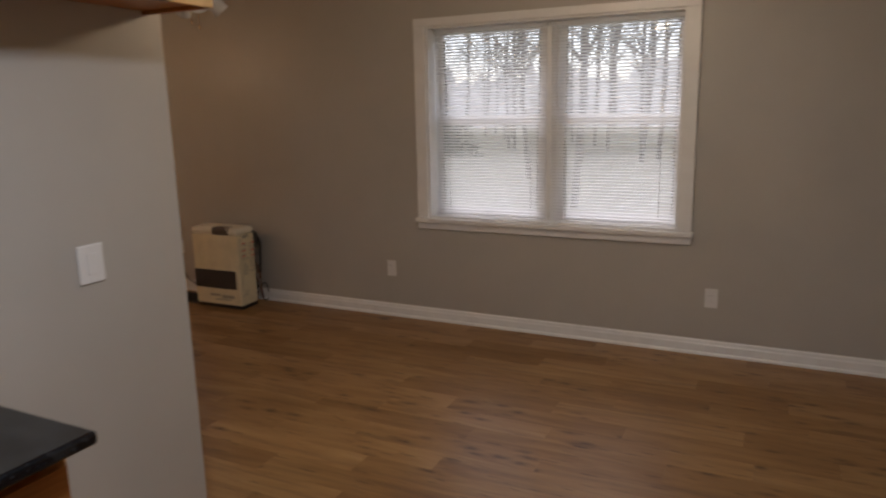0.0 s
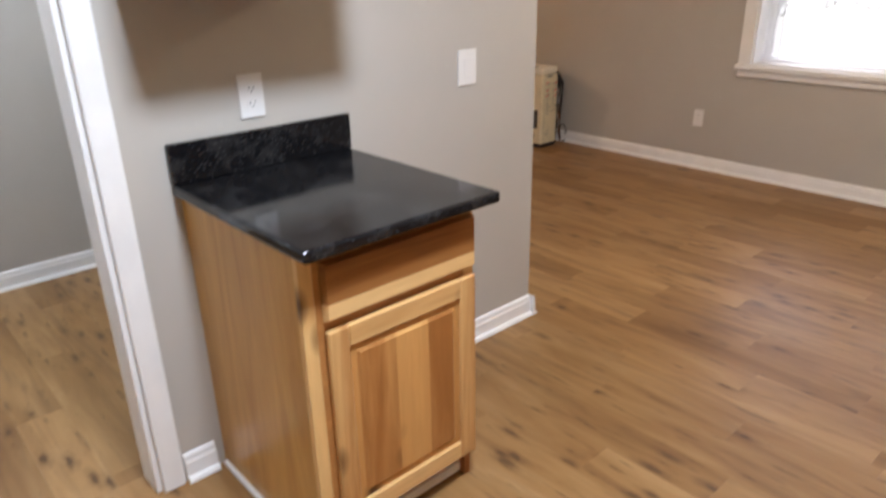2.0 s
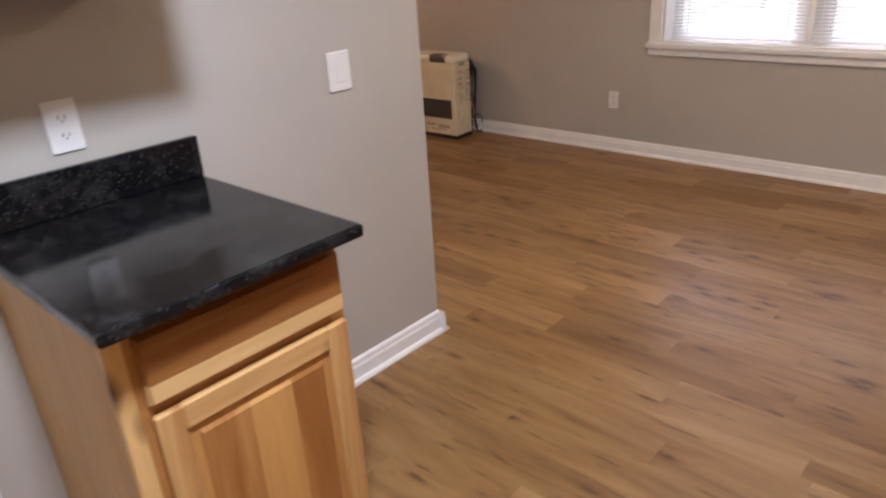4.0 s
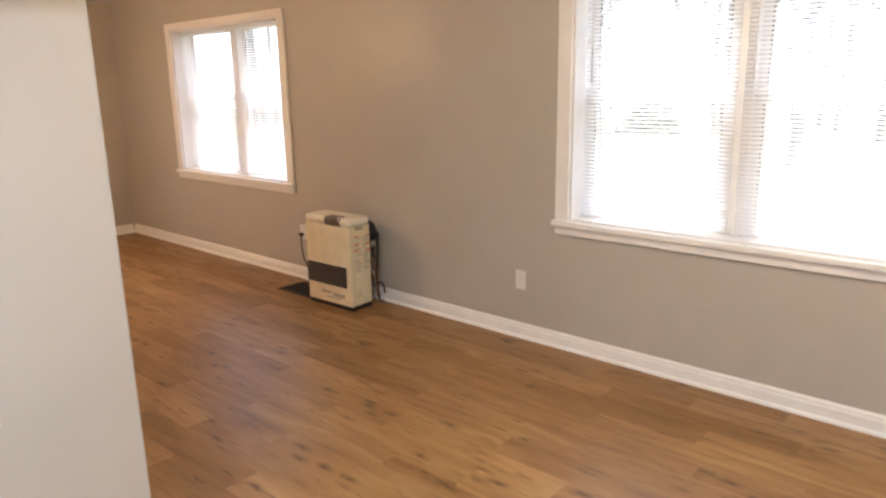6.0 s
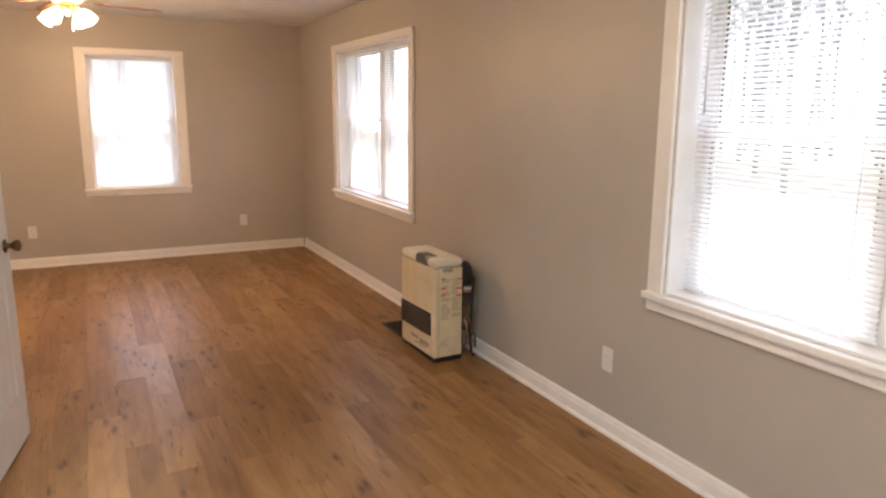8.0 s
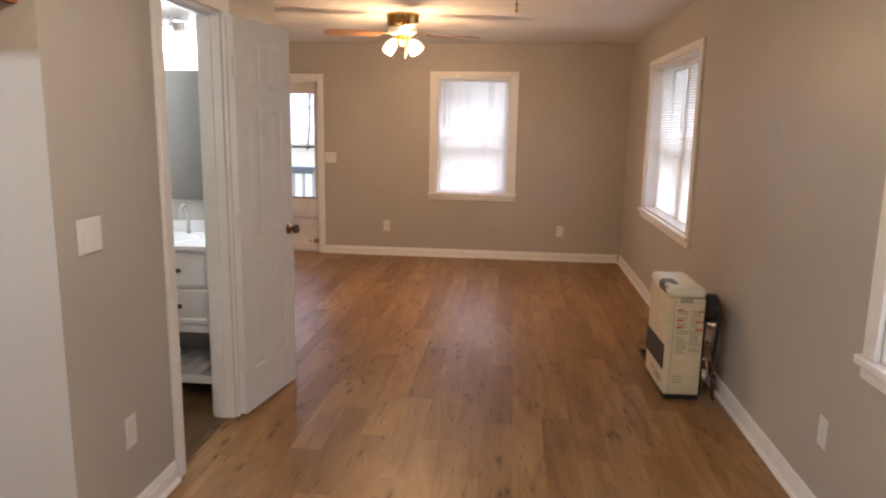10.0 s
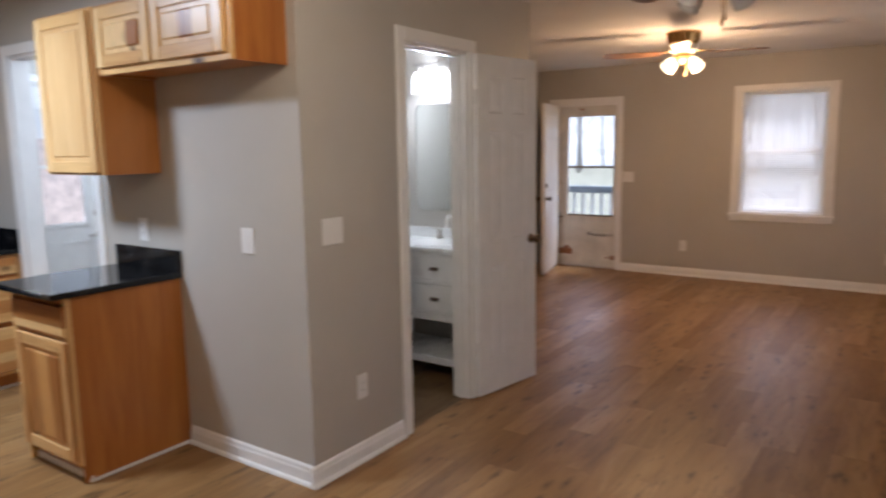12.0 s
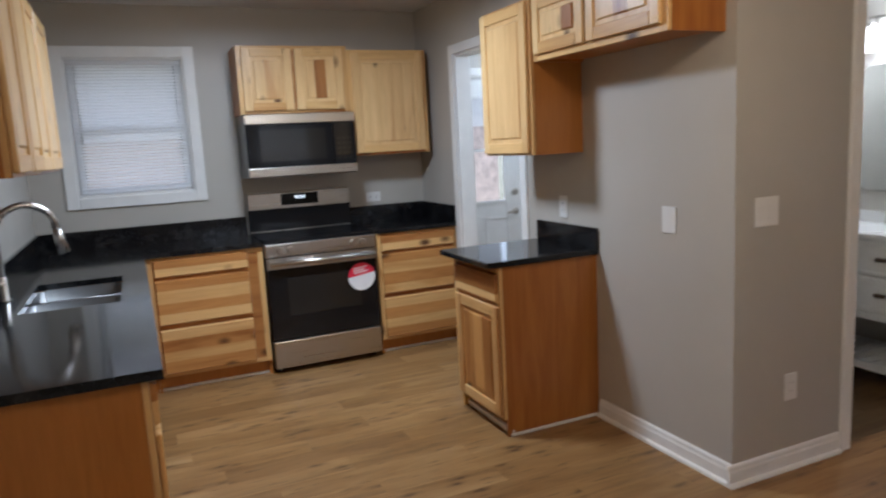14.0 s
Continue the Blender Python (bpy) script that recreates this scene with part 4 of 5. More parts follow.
part("door_window", boxes((0.09, MW - 0.22, -0.4035, -0.4022, 0.11, 0.325)), OVENWIN, d)
cp = part("control_panel", box(bmesh.new(), MW - 0.163, MW, -0.402, -0.3755, 0.068, 0.363, 0.003), BLACKGLASS, mw)
part("buttons", boxes(*[(MW - 0.14 + 0.04 * i, MW - 0.112 + 0.04 * i, -0.4032, -0.4022, 0.10 + 0.035 * j, 0.118 + 0.035 * j) for i in range(3) for j in range(5)]), OVENWIN, cp)
part("vent_underside", boxes(*[(0.08 + 0.34 * i, 0.36 + 0.34 * i, -0.33, -0.10, -0.004, -0.0005) for i in range(2)]), STEEL, mw)

# ---- living room things ----
HX, HY = -2.358, 2.300
heater = thing("gas_heater", pose(HX, HY, 0, 0, 0, 2), "aged cream direct-vent gas heater with a brown grille", "heater")
HW, HD, HH = 0.465, 0.203, 0.662
part("base", boxes((0.01, HW - 0.01, 0.012, HD, 0.0005, 0.028)), BLACKPL, heater)
part("body", box(bmesh.new(), 0, HW, 0.0, HD, 0.0285, HH - 0.055, 0.014, 3), CREAM, heater)
bm = box(bmesh.new(), -0.002, HW + 0.002, -0.002, HD + 0.002, HH - 0.058, HH, 0.026, 5)
part("top_cover", bm, CREAM_TOP, heater)
part("control_well", box(bmesh.new(), 0.205, 0.390, -0.0045, 0.090, HH - 0.062, HH + 0.0018, 0.024, 5), GRILLE, heater, "dark control panel in the top")
part("lever", boxes((0.355, 0.385, -0.005, 0.03, HH - 0.02, HH + 0.004), bevel=0.002), NICKEL, heater)
gr = part("grille", boxes((0.006, HW - 0.042, -0.003, 0.003, 0.165, 0.315), bevel=0.001), BLACKPL, heater, "dark brown louvred grille")
for k in range(11):
    part("louvre", boxes((0.012, HW - 0.048, -0.008, -0.003, 0.172 + k * 0.0127, 0.1775 + k * 0.0127)), GRILLE, gr)
part("top_seam", boxes((-0.0005, HW + 0.0006, 0.004, HD, HH - 0.0600, HH - 0.0575)), PRINT, heater)
part("side_seam", boxes((HW - 0.0005, HW + 0.0006, 0.030, 0.0325, 0.035, HH - 0.062)), PRINT, heater)
for z, a, b in ((0.530, 0.050, 0.078), (0.470, 0.048, 0.084), (0.428, 0.046, 0.082), (0.522, 0.168, 0.200), (0.462, 0.155, 0.196), (0.418, 0.152, 0.194)):
    part("warning_stripe", boxes((HW, HW + 0.0014, a, b, z, z + 0.009)), RED, heater, "small red warning stripe")
rnd = random.Random(5)
bars = []
for z in [0.525 - 0.013 * k for k in range(20)]:
    for a in (0.05, 0.125):
        if rnd.random() < 0.8:
            bars.append((HW, HW + 0.0009, a, a + rnd.uniform(0.04, 0.065), z, z + 0.005))
bars += [(HW, HW + 0.0009, 0.06, 0.13, 0.575, 0.60), (HW, HW + 0.0009, 0.045, 0.10, 0.14, 0.145), (HW, HW + 0.0009, 0.045, 0.09, 0.12, 0.125), (HW, HW + 0.0009, 0.045, 0.10, 0.105, 0.11)]
tagged(part("printed_label", boxes(*bars), PRINT, heater, "faded grey printed instructions"), kind="stuff")
part("nameplate", boxes((0.15, 0.25, -0.0012, 0.0005, 0.098, 0.118), (0.27, 0.395, -0.0012, 0.0005, 0.085, 0.112), (0.20, 0.36, -0.0012, 0.0005, 0.068, 0.078)), PRINT, heater)
part("rear_plate", boxes((0.03, HW - 0.006, HD + 0.0005, HD + 0.010, 0.035, 0.615), bevel=0.003), BLACKPL, heater, "black steel rear plate")
part("blower", lathe(bmesh.new(), [(0.075, 0), (0.080, 0.006), (0.080, 0.070), (0.070, 0.078)], (HW - 0.10, HD + 0.012, 0.53), pose(0, 0, 0, -90), 24), BLACKPL, heater, "black round blower housing")
part("motor_box", boxes((0.06, HW - 0.20, HD + 0.0105, HD + 0.075, 0.30, 0.58), bevel=0.008), HOUSING, heater, "brown steel motor box")
flue = tube(bmesh.new(), [(HW - 0.09, HD + 0.012, 0.435), (HW - 0.085, HD + 0.05, 0.435), (HW - 0.06, HD + 0.085, 0.435), (HW - 0.06, HD + 0.10, 0.435)], 0.028, 12)
part("flue_elbow", flue, NICKEL, heater)
part("gas_valve", boxes((HW - 0.085, HW - 0.02, HD + 0.0105, HD + 0.065, 0.255, 0.335), bevel=0.008), HOUSING, heater, "brown gas valve body")
part("regulator", lathe(bmesh.new(), [(0.026, 0), (0.028, 0.01), (0.022, 0.035), (0.010, 0.04)], (HW - 0.045, HD + 0.04, 0.19), pose(0, 0, 0, 0, 20), 14), COPPER, heater, "copper-coloured regulator")
part("gas_line", tube(bmesh.new(), [(HW - 0.05, HD + 0.04, 0.30), (HW - 0.01, HD + 0.06, 0.24), (HW - 0.03, HD + 0.075, 0.15), (HW - 0.015, HD + 0.08, 0.03)], 0.008), COPPER, heater, "copper gas line")
part("steel_line", tube(bmesh.new(), [(HW - 0.03, HD + 0.03, 0.27), (HW - 0.005, HD + 0.035, 0.20), (HW - 0.02, HD + 0.05, 0.12), (HW - 0.035, HD + 0.03, 0.06)], 0.006), NICKEL, heater)
hose = [(HW - 0.05, HD + 0.05, 0.54), (HW - 0.02, HD + 0.07, 0.545), (HW - 0.012, HD + 0.085, 0.51), (HW - 0.015, HD + 0.08, 0.40), (HW - 0.02, HD + 0.07, 0.24), (HW - 0.03, HD + 0.05, 0.12)]
part("hose", tube(bmesh.new(), hose, 0.010), BLACKPL, heater)
loop = [(HW + 0.015 + 0.045 * math.cos(a), HD + 0.06 + 0.02 * math.sin(a * 0.5), 0.09 + 0.075 * math.sin(a)) for a in (2 * math.pi * k / 16 for k in range(15))]
part("cable_loop", tube(bmesh.new(), loop, 0.005, 6), BLACKPL, heater)
part("side_bracket", boxes((-0.03, 0.0, 0.10, 0.20, 0.44, 0.52), bevel=0.004), CREAM, heater)

cord = thing("heater_cord", pose(0, 0, 0), "black power cord plugged in beside the heater", "cord")
part("plug", boxes((-2.893, -2.867, 2.628, 2.663, 0.362, 0.388), bevel=0.004), BLACKPL, cord)
part("cable", tube(bmesh.new(), [(-2.88, 2.645, 0.362), (-2.875, 2.635, 0.28), (-2.83, 2.62, 0.19), (-2.74, 2.60, 0.11), (-2.60, 2.585, 0.06), (-2.40, 2.575, 0.05)], 0.0045, 8), BLACKPL, cord)

vent = thing("floor_vent", pose(0.038, 0.01, 0), "black metal floor register beside the heater", "vent")
part("frame", boxes((-2.845, -2.415, 2.325, 2.345, 0.0005, 0.006), (-2.845, -2.415, 2.555, 2.575, 0.0005, 0.006), (-2.845, -2.825, 2.345, 2.555, 0.0005, 0.006), (-2.435, -2.415, 2.345, 2.555, 0.0005, 0.006), bevel=0.001), DARKIRON, vent)
part("damper", boxes((-2.825, -2.435, 2.345, 2.555, 0.0004, 0.0015)), DARKIRON, vent)
for k in range(20):
    x = -2.815 + k * 0.0192
    part("slat", boxes((x, x + 0.007, 2.345, 2.555, 0.0016, 0.0055)), DARKIRON, vent)


def ceiling_fan(m, shade_material, label, n_blades=5, turn=0.0, chain=0.0):
    fan = thing("ceiling_fan", m, label, "ceiling fan")
    part("motor_housing", lathe(bmesh.new(), [(0.140, 0), (0.143, -0.012), (0.135, -0.03), (0.128, -0.080), (0.118, -0.100), (0.07, -0.105)][::-1], sides=32), BRASS, fan, "polished brass motor housing")
    part("rotor", lathe(bmesh.new(), [(0.100, -0.106), (0.118, -0.115), (0.116, -0.150), (0.085, -0.165)][::-1], sides=28), PLATE, fan, "cream rotor")
    part("light_kit", lathe(bmesh.new(), [(0.045, -0.166), (0.055, -0.18), (0.05, -0.215), (0.025, -0.235), (0.012, -0.26)][::-1], sides=20), BRASS, fan)
    for k in range(n_blades):
        a = turn + 2 * math.pi * k / n_blades
        r = Matrix.Rotation(a, 4, "Z")
        iron = boxes((0.08, 0.24, -0.018, 0.018, -0.160, -0.154), bevel=0.002)
        bmesh.ops.transform(iron, matrix=r, verts=iron.verts)
        part("blade_iron", iron, BRASS, fan)
        bm = bmesh.new()
        ring = [(0.19, -0.048), (0.25, -0.060), (0.60, -0.070), (0.645, -0.052), (0.66, 0.0), (0.645, 0.052), (0.60, 0.070), (0.25, 0.060), (0.19, 0.048)]
        top, bot = [bm.verts.new((x, y, 0.003)) for x, y in ring], [bm.verts.new((x, y, -0.003)) for x, y in ring]
        bm.faces.new(top), bm.faces.new(bot[::-1])
        for i in range(len(ring)):
            bm.faces.new((top[i], bot[i], bot[(i + 1) % len(ring)], top[(i + 1) % len(ring)]))
        bmesh.ops.transform(bm, matrix=r @ Matrix.Translation((0, 0, -0.166)) @ Matrix.Rotation(radians(11), 4, "X"), verts=bm.verts)
        part("blade", bm, BLADE, fan, "brown wood-look blade")
    for k in range(4):
        a = 1.03 + math.pi / 2 * k
        c = Vector((math.cos(a), math.sin(a), 0))
        lean = Matrix.Rotation(a, 4, "Z") @ Matrix.Rotation(radians(-42), 4, "Y")
        part("arm", tube(bmesh.new(), [c * 0.03 + Vector((0, 0, -0.205)), c * 0.085 + Vector((0, 0, -0.205)), c * 0.11 + Vector((0, 0, -0.228))], 0.008, 8), BRASS, fan)
        tulip = [(0.022, 0.0), (0.034, -0.018), (0.050, -0.05), (0.056, -0.078), (0.052, -0.10), (0.060, -0.118), (0.055, -0.115), (0.046, -0.09), (0.02, -0.03)]
        part("shade", lathe(bmesh.new(), tulip, c * 0.105 + Vector((0, 0, -0.222)), lean @ Matrix.Scale(0.86, 4), 18), shade_material, fan, "frosted tulip glass shade")
    for x, z in ((0.02, -0.33 - chain), (-0.035, -0.30 - chain)):
        part("pull_chain", tube(bmesh.new(), [(x, 0.03, -0.23), (x, 0.03, z)], 0.0022, 6), BRASS, fan)
        part("chain_bob", lathe(bmesh.new(), [(0.003, 0.012), (0.006, 0.0), (0.004, -0.016)][::-1], (x, 0.03, z - 0.012), sides=8), BRASS, fan)
    return fan


BLADE = plain("wood_look_fan_blade", (0.22, 0.12, 0.06), 0.35, wear=0.3, scale=6)
ceiling_fan(pose(-3.96, 0.455, 2.44), SHADE_ON, "brass hugger ceiling fan with lit tulip lamps", 4, 0.25)
ceiling_fan(pose(-1.22, 1.375, 2.44), SHADE_OFF, "brass hugger ceiling fan with unlit tulip lamps", 4, 0.9, 0.05)

kl = thing("ceiling_light", pose(1.36, -1.50, 2.535), "lit white flush dome ceiling light", "ceiling light")
part("canopy", lathe(bmesh.new(), [(0.15, 0), (0.152, -0.02), (0.145, -0.024)][::-1], sides=28), NICKEL, kl)
part("diffuser", lathe(bmesh.new(), [(0.14, -0.0245), (0.135, -0.05), (0.10, -0.08), (0.04, -0.095)][::-1], sides=28), KITCHEN_ON, kl)
copy_thing(kl, pose(-1.05, -2.1, 2.44))
# unseen dome, added to go with the dining fill
copy_thing(kl, pose(0.90, 1.05, 2.44))


def wall_plate(m, kind, label, gangs=1, flat=False, square=False):
    w, h = (0.076 if kind == "outlet" else 0.088) + 0.046 * (gangs - 1), 0.121
    t = thing("wall_outlet" if kind == "outlet" else "light_switch", m @ (pose(0, 0, 0, 0, 90) if flat else Matrix()), label, kind)
    part("plate", box(bmesh.new(), -w / 2, w / 2, -0.006, -0.0005, -h / 2, h / 2, 0.003, 2), PLATE, t)
    for g in range(gangs):
        x = (g - (gangs - 1) / 2) * 0.046
        if kind == "outlet" and square:
            r = part("receptacle", boxes((x - 0.0165, x + 0.0165, -0.0078, -0.006, -0.033, 0.033), bevel=0.0008), PLATE, t)
            part("slots", boxes(*[(x + a, x + a + 0.002, -0.0083, -0.0079, z - 0.003, z + 0.004) for z in (-0.018, 0.018) for a in (-0.0075, 0.0055)]), SLOT, r)
        elif kind == "outlet":
            for z in (-0.020, 0.020):
                r = part("receptacle", lathe(bmesh.new(), [(0.0165, 0), (0.0165, 0.002)], (x, -0.006, z), pose(0, 0, 0, 90), 16), PLATE, t)
                part("slots", boxes((x - 0.008, x - 0.0055, -0.0086, -0.0081, z - 0.003, z + 0.006), (x + 0.0055, x + 0.008, -0.0086, -0.0081, z - 0.003, z + 0.006), (x - 0.002, x + 0.002, -0.0086, -0.0081, z - 0.010, z - 0.006)), SLOT, r)
        else:
            part("rocker", boxes((x - 0.0165, x + 0.0165, -0.0085, -0.006, -0.033, 0.033), bevel=0.0012), PLATE, t)
        for z in (-0.048, 0.048) if kind != "outlet" else (0.0,):
            part("screw", lathe(bmesh.new(), [(0.003, 0), (0.003, 0.0008)], (x, -0.006, z), pose(0, 0, 0, 90), 8), PLATE, t)


OUT, SW = "white duplex wall outlet", "white rocker light switch"
for x, z in ((-0.703, 0.371), (1.577, 0.366), (-2.88, 0.395)):
    wall_plate(pose(x, N, z), "outlet", OUT, square=True)
for y, z in ((-0.05, 0.352), (1.972, 0.347)):
    wall_plate(pose(W, y, z, 0, 0, 90), "outlet", OUT, square=True)
wall_plate(pose(-0.334, 0, 0.376, 0, 0, 180), "outlet", OUT, square=True)
wall_plate(pose(0, -1.202, 1.116, 0, 0, 90), "outlet", "white duplex outlet above the granite backsplash")
wall_plate(pose(0.433, S, 1.106, 0, 0, 180), "outlet", "white duplex outlet set level above the backsplash", flat=True)
wall_plate(pose(0, -0.370, 1.107, 0, 0, 90), "switch", SW)
wall_plate(pose(-0.171, 0, 1.155, 0, 0, 180), "switch", "white double rocker light switch", 2)
wall_plate(pose(W, -0.715, 1.137, 0, 0, 90), "switch", "white double rocker light switch", 2)

# ---- bathroom ----
VX, VY0, VY1 = -1.50, -0.95, -0.15
van = thing("bathroom_vanity", pose(-1.958, VY0, 0, 0, 0, 90), "white open-shelf bathroom vanity with drawers", "vanity")
VW, VD = VY1 - VY0, 0.455
for x in (0.0, VW - 0.045):
    for y in (-VD, -0.047):
        part("leg", boxes((x, x + 0.045, y, y + 0.045, 0.0005, 0.85), bevel=0.002), DOORW, van)
part("case", boxes((0.045, VW - 0.045, -VD + 0.02, -0.01, 0.405, 0.425), (0.0, 0.02, -VD + 0.046, -0.048, 0.405, 0.85), (VW - 0.02, VW, -VD + 0.046, -0.048, 0.405, 0.85), (0.046, VW - 0.046, -VD + 0.015, -VD + 0.03, 0.405, 0.85)), DOORW, van)
part("bottom_rail", boxes((0.046, VW - 0.046, -VD + 0.002, -VD + 0.0148, 0.395, 0.435)), DOORW, van)
for x0, x1, z0, z1 in ((0.375, VW - 0.050, 0.645, 0.835), (0.375, VW - 0.050, 0.445, 0.635), (0.050, 0.365, 0.445, 0.835)):
    dr = part("drawer" if x0 > 0.3 else "door", boxes((x0, x1, -VD + 0.003, -VD + 0.0145, z0, z1), bevel=0.002), DOORW, van)
    part("drawer_moulding", frame_casing(bmesh.new(), x0 + 0.026, x1 - 0.026, z0 + 0.026, z1 - 0.026, 0.024, 0.006), DOORW, dr).location = (0, -VD + 0.003, 0)
    cx, cz = ((x0 + x1) / 2, (z0 + z1) / 2) if x0 > 0.3 else (x1 - 0.03, 0.74)
    part("pull", boxes((cx - 0.03, cx + 0.03, -VD - 0.020, -VD + 0.003, cz - 0.009, cz + 0.012), bevel=0.004) if x0 > 0.3 else boxes((cx - 0.009, cx + 0.009, -VD - 0.02, -VD + 0.003, cz - 0.03, cz + 0.03), bevel=0.004), BRONZE, dr, "dark bronze cup pull")
for y in (-VD + 0.005, -0.045):
    part("shelf_rail", boxes((0.045, VW - 0.045, y, y + 0.025, 0.10, 0.145)), DOORW, van)
for k in range(9):
    x = 0.05 + k * 0.078
    part("shelf_slat", boxes((x, x + 0.062, -VD + 0.03, -0.045, 0.126, 0.144), bevel=0.002), DOORW, van)
part("countertop", box(bmesh.new(), -0.012, VW + 0.012, -VD - 0.015, 0.0, 0.8505, 0.88, 0.005, 2), PORCELAIN, van, "white cultured marble top")
part("backsplash", boxes((-0.012, VW + 0.012, -0.018, -0.0005, 0.881, 0.95)), PORCELAIN, van)
part("basin_rim", lathe(bmesh.new(), [(0.20, 0), (0.195, 0.003), (0.17, 0.002), (0.12, 0.001)], (0.40, -0.235, 0.8802), sides=32), PORCELAIN, van)
bt = thing("bathroom_faucet", pose(-1.88, -0.545, 0.8805, 0, 0, 90), "brushed nickel widespread bathroom faucet", "faucet")
part("spout", tube(bmesh.new(), [(0.06, 0, 0), (0.06, 0, 0.12)] + [(0.06, -0.05 + 0.05 * math.cos(a), 0.12 + 0.05 * math.sin(a)) for a in (math.pi * k / 8 for k in range(1, 8))] + [(0.06, -0.10, 0.10)], 0.011), NICKEL, bt)
for x in (-0.06, 0.18):
    h = part("handle", lathe(bmesh.new(), [(0.024, 0), (0.022, 0.01), (0.013, 0.06), (0.011, 0.07)], (x, 0, 0), sides=16), NICKEL, bt)
    part("lever", tube(bmesh.new(), [(x, 0, 0.068), (x - 0.07 if x < 0 else x + 0.07, -0.01, 0.085)], 0.006, 8), NICKEL, h)
mir = thing("bathroom_mirror", pose(-1.9585, -0.55, 1.45, 0, 0, 90), "frameless rounded wall mirror over the vanity", "mirror")
bm = box(bmesh.new(), -0.295, 0.295, -0.008, -0.0005, -0.375, 0.375)
bmesh.ops.bevel(bm, geom=[e for e in bm.edges if abs((e.verts[0].co - e.verts[1].co).y) > 0.004], offset=0.055, segments=6, affect="EDGES", profile=0.5)
part("glass", bm, MIRROR, mir)
vl = thing("vanity_light", pose(-1.9585, -0.55, 2.02, 0, 0, 90), "nickel vanity light with lit glass shades", "wall lamp")
part("back_plate", boxes((-0.10, 0.10, -0.02, -0.0005, 0.02, 0.11), bevel=0.004), NICKEL, vl)
part("bar", tube(bmesh.new(), [(-0.26, -0.06, 0.075), (0.26, -0.06, 0.075)], 0.009), NICKEL, vl)
part("bracket", boxes((-0.012, 0.012, -0.06, -0.02, 0.065, 0.085)), NICKEL, vl)
for x in (-0.20, 0.0, 0.20):
    part("socket", lathe(bmesh.new(), [(0.035, 0.0), (0.035, 0.025), (0.02, 0.05)], (x, -0.085, 0.02), sides=16), NICKEL, vl)
    part("shade", lathe(bmesh.new(), [(0.056, -0.125), (0.052, -0.02), (0.03, 0.018)], (x, -0.085, 0.0), sides=20), BATH_ON, vl, "lit frosted cylinder shade")

# ---- outside ----
solid("ground", boxes((-400, 400, -400, 400, -0.95, -0.55)), GROUND, "rough grass and fallen leaves outside", "ground")
porch = thing("porch", pose(0, 0, 0), "grey wooden porch deck with a painted railing", "porch", kind="structure")
for k in range(12):
    part("deck_board", boxes((-7.65 + k * 0.124, -7.65 + k * 0.124 + 0.118, -2.4, 0.9, -0.06, -0.02)), DECK, porch)
for y in (-2.4, -1.0, 0.85):
    part("post", boxes((-7.62, -7.53, y, y + 0.09, -0.75, 1.0), bevel=0.004), RAILP, porch)
part("top_rail", boxes((-7.63, -7.52, -2.4, 0.94, 0.82, 0.92), bevel=0.006), RAILP, porch, "blue grey top rail")
part("bottom_rail", boxes((-7.60, -7.55, -2.4, 0.94, 0.06, 0.14)), TRIM, porch)
for k in range(22):
    y = -2.28 + k * 0.145
    part("baluster", boxes((-7.595, -7.56, y, y + 0.04, 0.14, 0.82)), BALUSTER, porch)


def bare_tree(seed, height):
    rnd = random.Random(seed)
    bm = bmesh.new()

    def limb(p, way, length, r, depth):
        q, pts = Vector(p), [Vector(p)]
        for _ in range(4):
            way = (way + Vector((rnd.uniform(-1, 1), rnd.uniform(-1, 1), rnd.uniform(-0.3, 0.6))) * (0.10 if depth == 0 else 0.25)).normalized()
            q = q + way * length / 4
            pts.append(q.copy())
        tube(bm, pts, r, 6 if depth == 0 else 4, r * 0.45)
        if depth < 3:
            for k in range(9 if depth == 0 else 5):
                f = rnd.uniform(0.3 if depth == 0 else 0.25, 1.0)
                i = min(3, int(f * 4))
                a = rnd.uniform(0, 2 * math.pi)
                out = (way * 0.55 + Vector((math.cos(a), math.sin(a), 0.35)) * 0.8).normalized()
                limb(pts[i].lerp(pts[i + 1], f * 4 - i if i < 4 else 1), out, length * rnd.uniform(0.28, 0.5), r * 0.42, depth + 1)

    limb((0, 0, 0), Vector((0, 0, 1)), height, height * 0.009, 0)
    return bm


kinds = []
for s, h in ((3, 11.0), (8, 13.0), (14, 9.5)):
    me = mesh_of("trunk", bare_tree(s, h), BARK)
    kinds.append(me)
rnd = random.Random(11)
spots = [(rnd.uniform(-22, 16), rnd.uniform(11, 34)) for _ in range(48)] + [(rnd.uniform(-40, 30), rnd.uniform(30, 52)) for _ in range(95)] + [(rnd.uniform(-60, -44), rnd.uniform(-32, 24)) for _ in range(60)]
for i, (x, y) in enumerate(spots):
    t = thing("bare_tree", pose(x, y, -0.6, 0, 0, rnd.uniform(0, 360)), "leafless grey tree in the woods", "tree", "bare trees outside")
    part("trunk_and_limbs", kinds[i % 3], BARK, t)


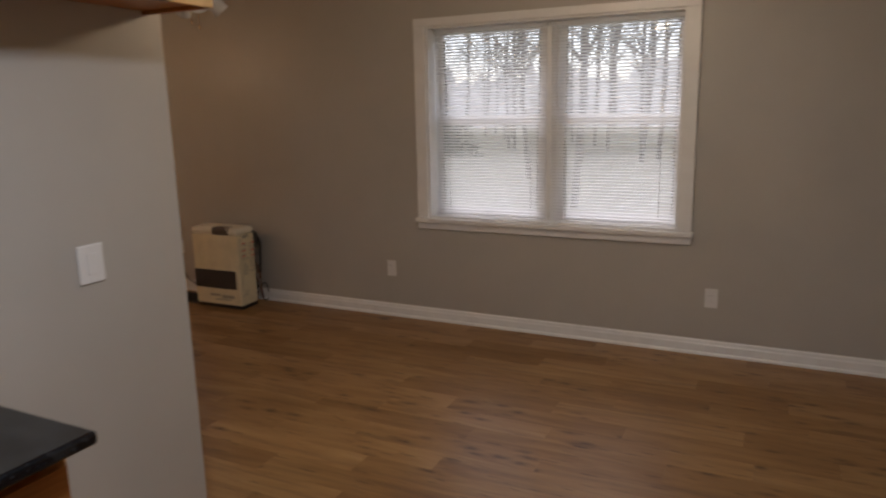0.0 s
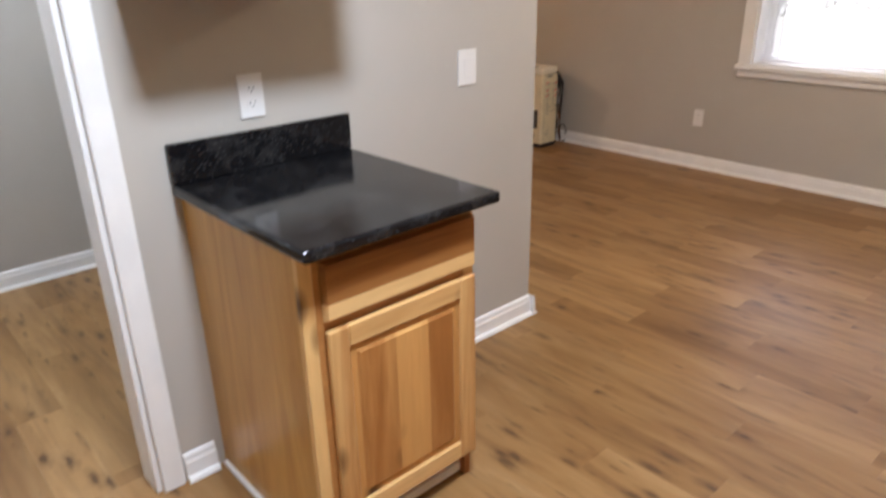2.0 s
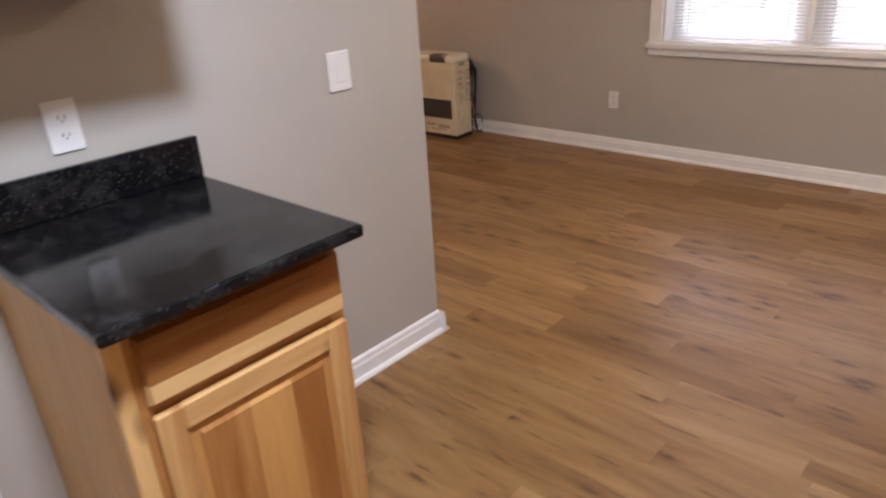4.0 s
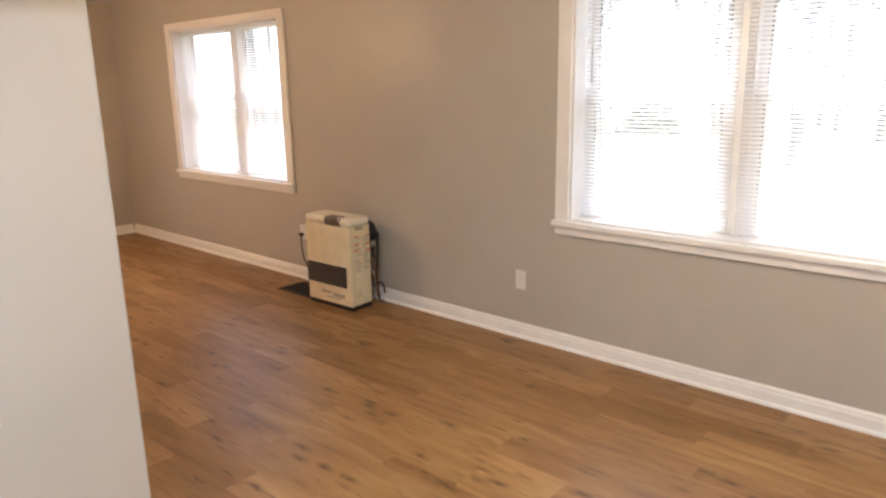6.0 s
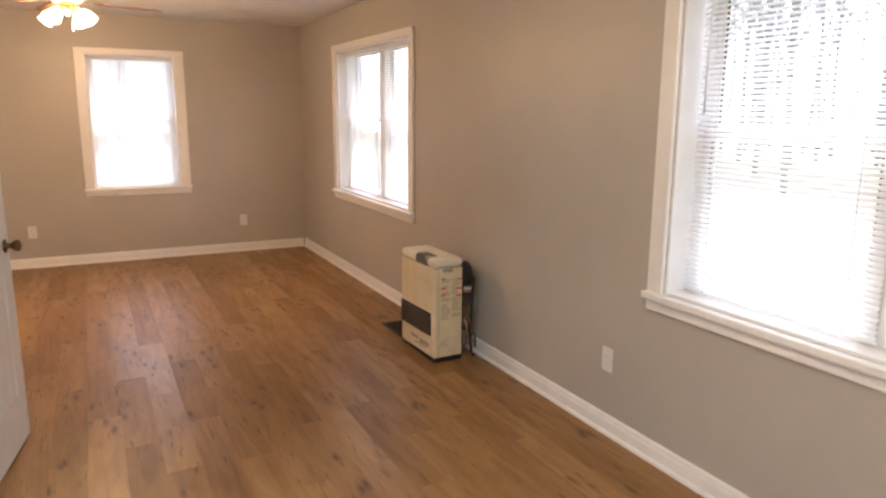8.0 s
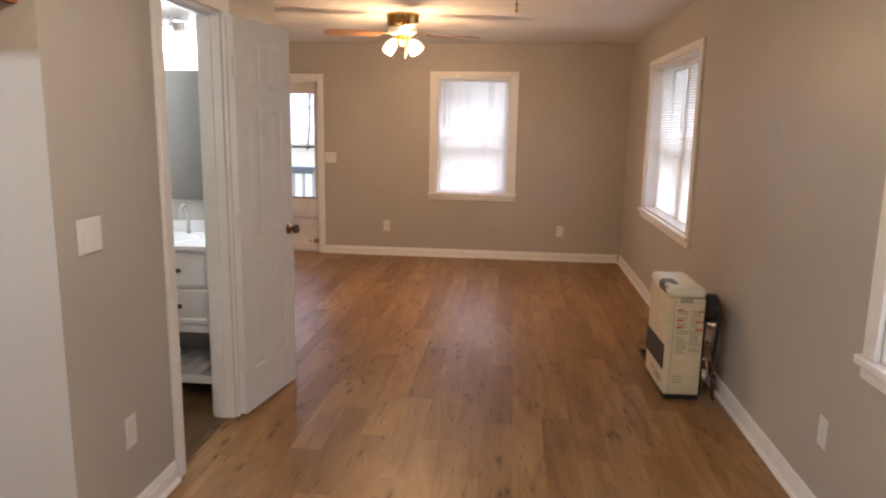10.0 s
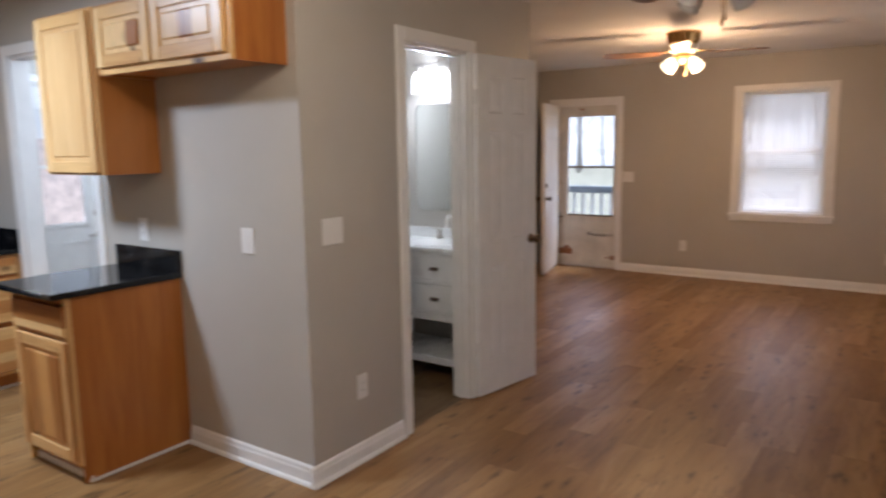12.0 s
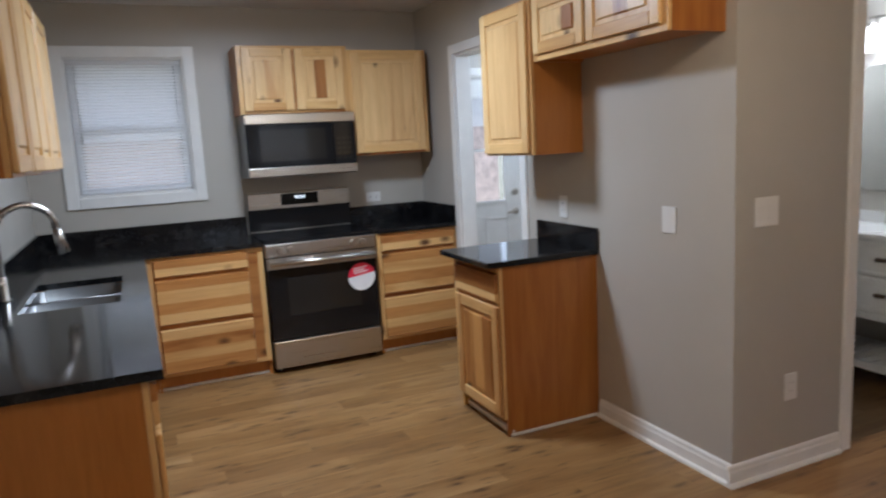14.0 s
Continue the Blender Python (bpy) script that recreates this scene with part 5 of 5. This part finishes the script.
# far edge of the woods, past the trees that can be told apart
WOODS = plain("distant_woods_daylight_glow", (0.55, 0.54, 0.52), 0.95, wear=0.4, scale=0.9)
# emission stands in for pale daylight on the woods' shaded side
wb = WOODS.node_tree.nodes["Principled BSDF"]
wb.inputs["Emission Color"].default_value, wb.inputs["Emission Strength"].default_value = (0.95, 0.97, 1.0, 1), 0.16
rnd = random.Random(4)
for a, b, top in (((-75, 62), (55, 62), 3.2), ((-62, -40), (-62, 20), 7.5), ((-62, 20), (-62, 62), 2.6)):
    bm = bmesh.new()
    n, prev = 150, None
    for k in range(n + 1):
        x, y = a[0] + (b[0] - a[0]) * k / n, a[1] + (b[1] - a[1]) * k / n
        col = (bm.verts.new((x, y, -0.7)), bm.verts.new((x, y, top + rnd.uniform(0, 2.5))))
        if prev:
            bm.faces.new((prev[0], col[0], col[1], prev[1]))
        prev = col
    solid("backdrop", bm, WOODS, "grey winter woods in the distance, brightened by an added glow", "woods")


def bush(x, y, r, h):
    rnd = random.Random(int(x * 31 + y * 7))
    bm = bmesh.new()
    for _ in range(420):
        a, f, z = rnd.uniform(0, 6.283), rnd.random() ** 0.5, rnd.random()
        c = Vector((r * f * math.cos(a) * (1 - z * 0.6), r * f * math.sin(a) * (1 - z * 0.6), h * z))
        u = Vector((rnd.uniform(-1, 1), rnd.uniform(-1, 1), rnd.uniform(-1, 1))).normalized() * 0.13
        w = u.orthogonal() * 0.5
        bm.faces.new([bm.verts.new(c + k) for k in (u, w, -u, -w)])
    b = thing("evergreen_shrub", pose(x, y, -0.58), "dark green shrub at the edge of the woods", "shrub", "shrubs outside")
    part("foliage", bm, LEAF, b)
    part("stem", tube(bmesh.new(), [(0, 0, 0), (0, 0, h * 0.8)], 0.04, 6, 0.01), BARK, b)


for x, y, r, h in ((3.4, 24, 1.6, 1.8), (-11, 26, 1.4, 1.7)):
    bush(x, y, r, h)

nb = thing("neighbour_house", pose(0.9, -7.6, -0.58), "white-sided house with a pale brick base", "house")
part("wall", boxes((-4, 4, -4, 0, 2.3, 3.4)), SIDING, nb)
part("brick_base", boxes((-4, 4, -4.0, 0.004, 0, 2.298)), BRICK, nb, "pale brick base wall")
part("roof", extrude_profile(bmesh.new(), [(0.5, 3.3), (-2, 4.7), (-4.5, 3.3)], 8.8, pose(-4.4, 0, 0)), ROOFM, nb)
for x in (-3.2,):
    w = part("window", boxes((x, x + 1.0, 0.0, 0.02, 1.9, 3.0)), BLACKGLASS, nb)
    part("frame", frame_casing(bmesh.new(), x, x + 1.0, 1.9, 3.0, 0.09, -0.03), TRIM, w)

# ---- floor planks ----
PW, PL = 0.152, 0.914


def planks(x0, x1, y0, y1, parent, material, shared={}):
    """Staggered planks along x, cut to the room's outline."""
    rnd = random.Random(round(x0 * 100) + round(y0 * 10))
    row = math.floor((y0 - 0.089) / PW)
    while row * PW + 0.089 < y1:
        a, b = max(y0, row * PW + 0.089), min(y1, row * PW + 0.089 + PW)
        start = (row * 0.437 + rnd.uniform(-0.08, 0.08)) % 1.0 * PL
        col = math.floor((x0 - start) / PL)
        while start + col * PL < x1:
            c, d = max(x0, start + col * PL), min(x1, start + col * PL + PL)
            col += 1
            if d - c < 0.004 or b - a < 0.004:
                continue
            key = (round(d - c, 3), round(b - a, 3), material.name)
            if key not in shared:
                bm = bmesh.new()
                box(bm, 0.0002, d - c - 0.0002, 0.0002, b - a - 0.0002, -0.0075, 0.0)
                shared[key] = mesh_of("plank", bm, material)
            p = part("plank", shared[key], material, parent)
            p.location = (c, a, 0)
        row += 1


fl = thing("floor", pose(0, 0, 0), "brown wood-look vinyl plank floor", "floor", kind="structure")
planks(W - 0.158, E, 0.0, N, fl, FLOORM)
planks(W - 0.158, -2.08, -1.9, 0.0, fl, FLOORM)
kf = thing("kitchen_floor", pose(0, 0, 0), "tan wood-look vinyl plank floor", "floor", kind="structure")
planks(-0.11, E, S, 0.0, kf, FLOORM)
planks(-1.96, -0.11, S, -1.16, kf, FLOORM)
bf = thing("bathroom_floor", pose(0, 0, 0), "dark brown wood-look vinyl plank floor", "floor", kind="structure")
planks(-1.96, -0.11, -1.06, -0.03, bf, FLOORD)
planks(-1.306, -0.738, -0.03, 0.0, fl, FLOORM)
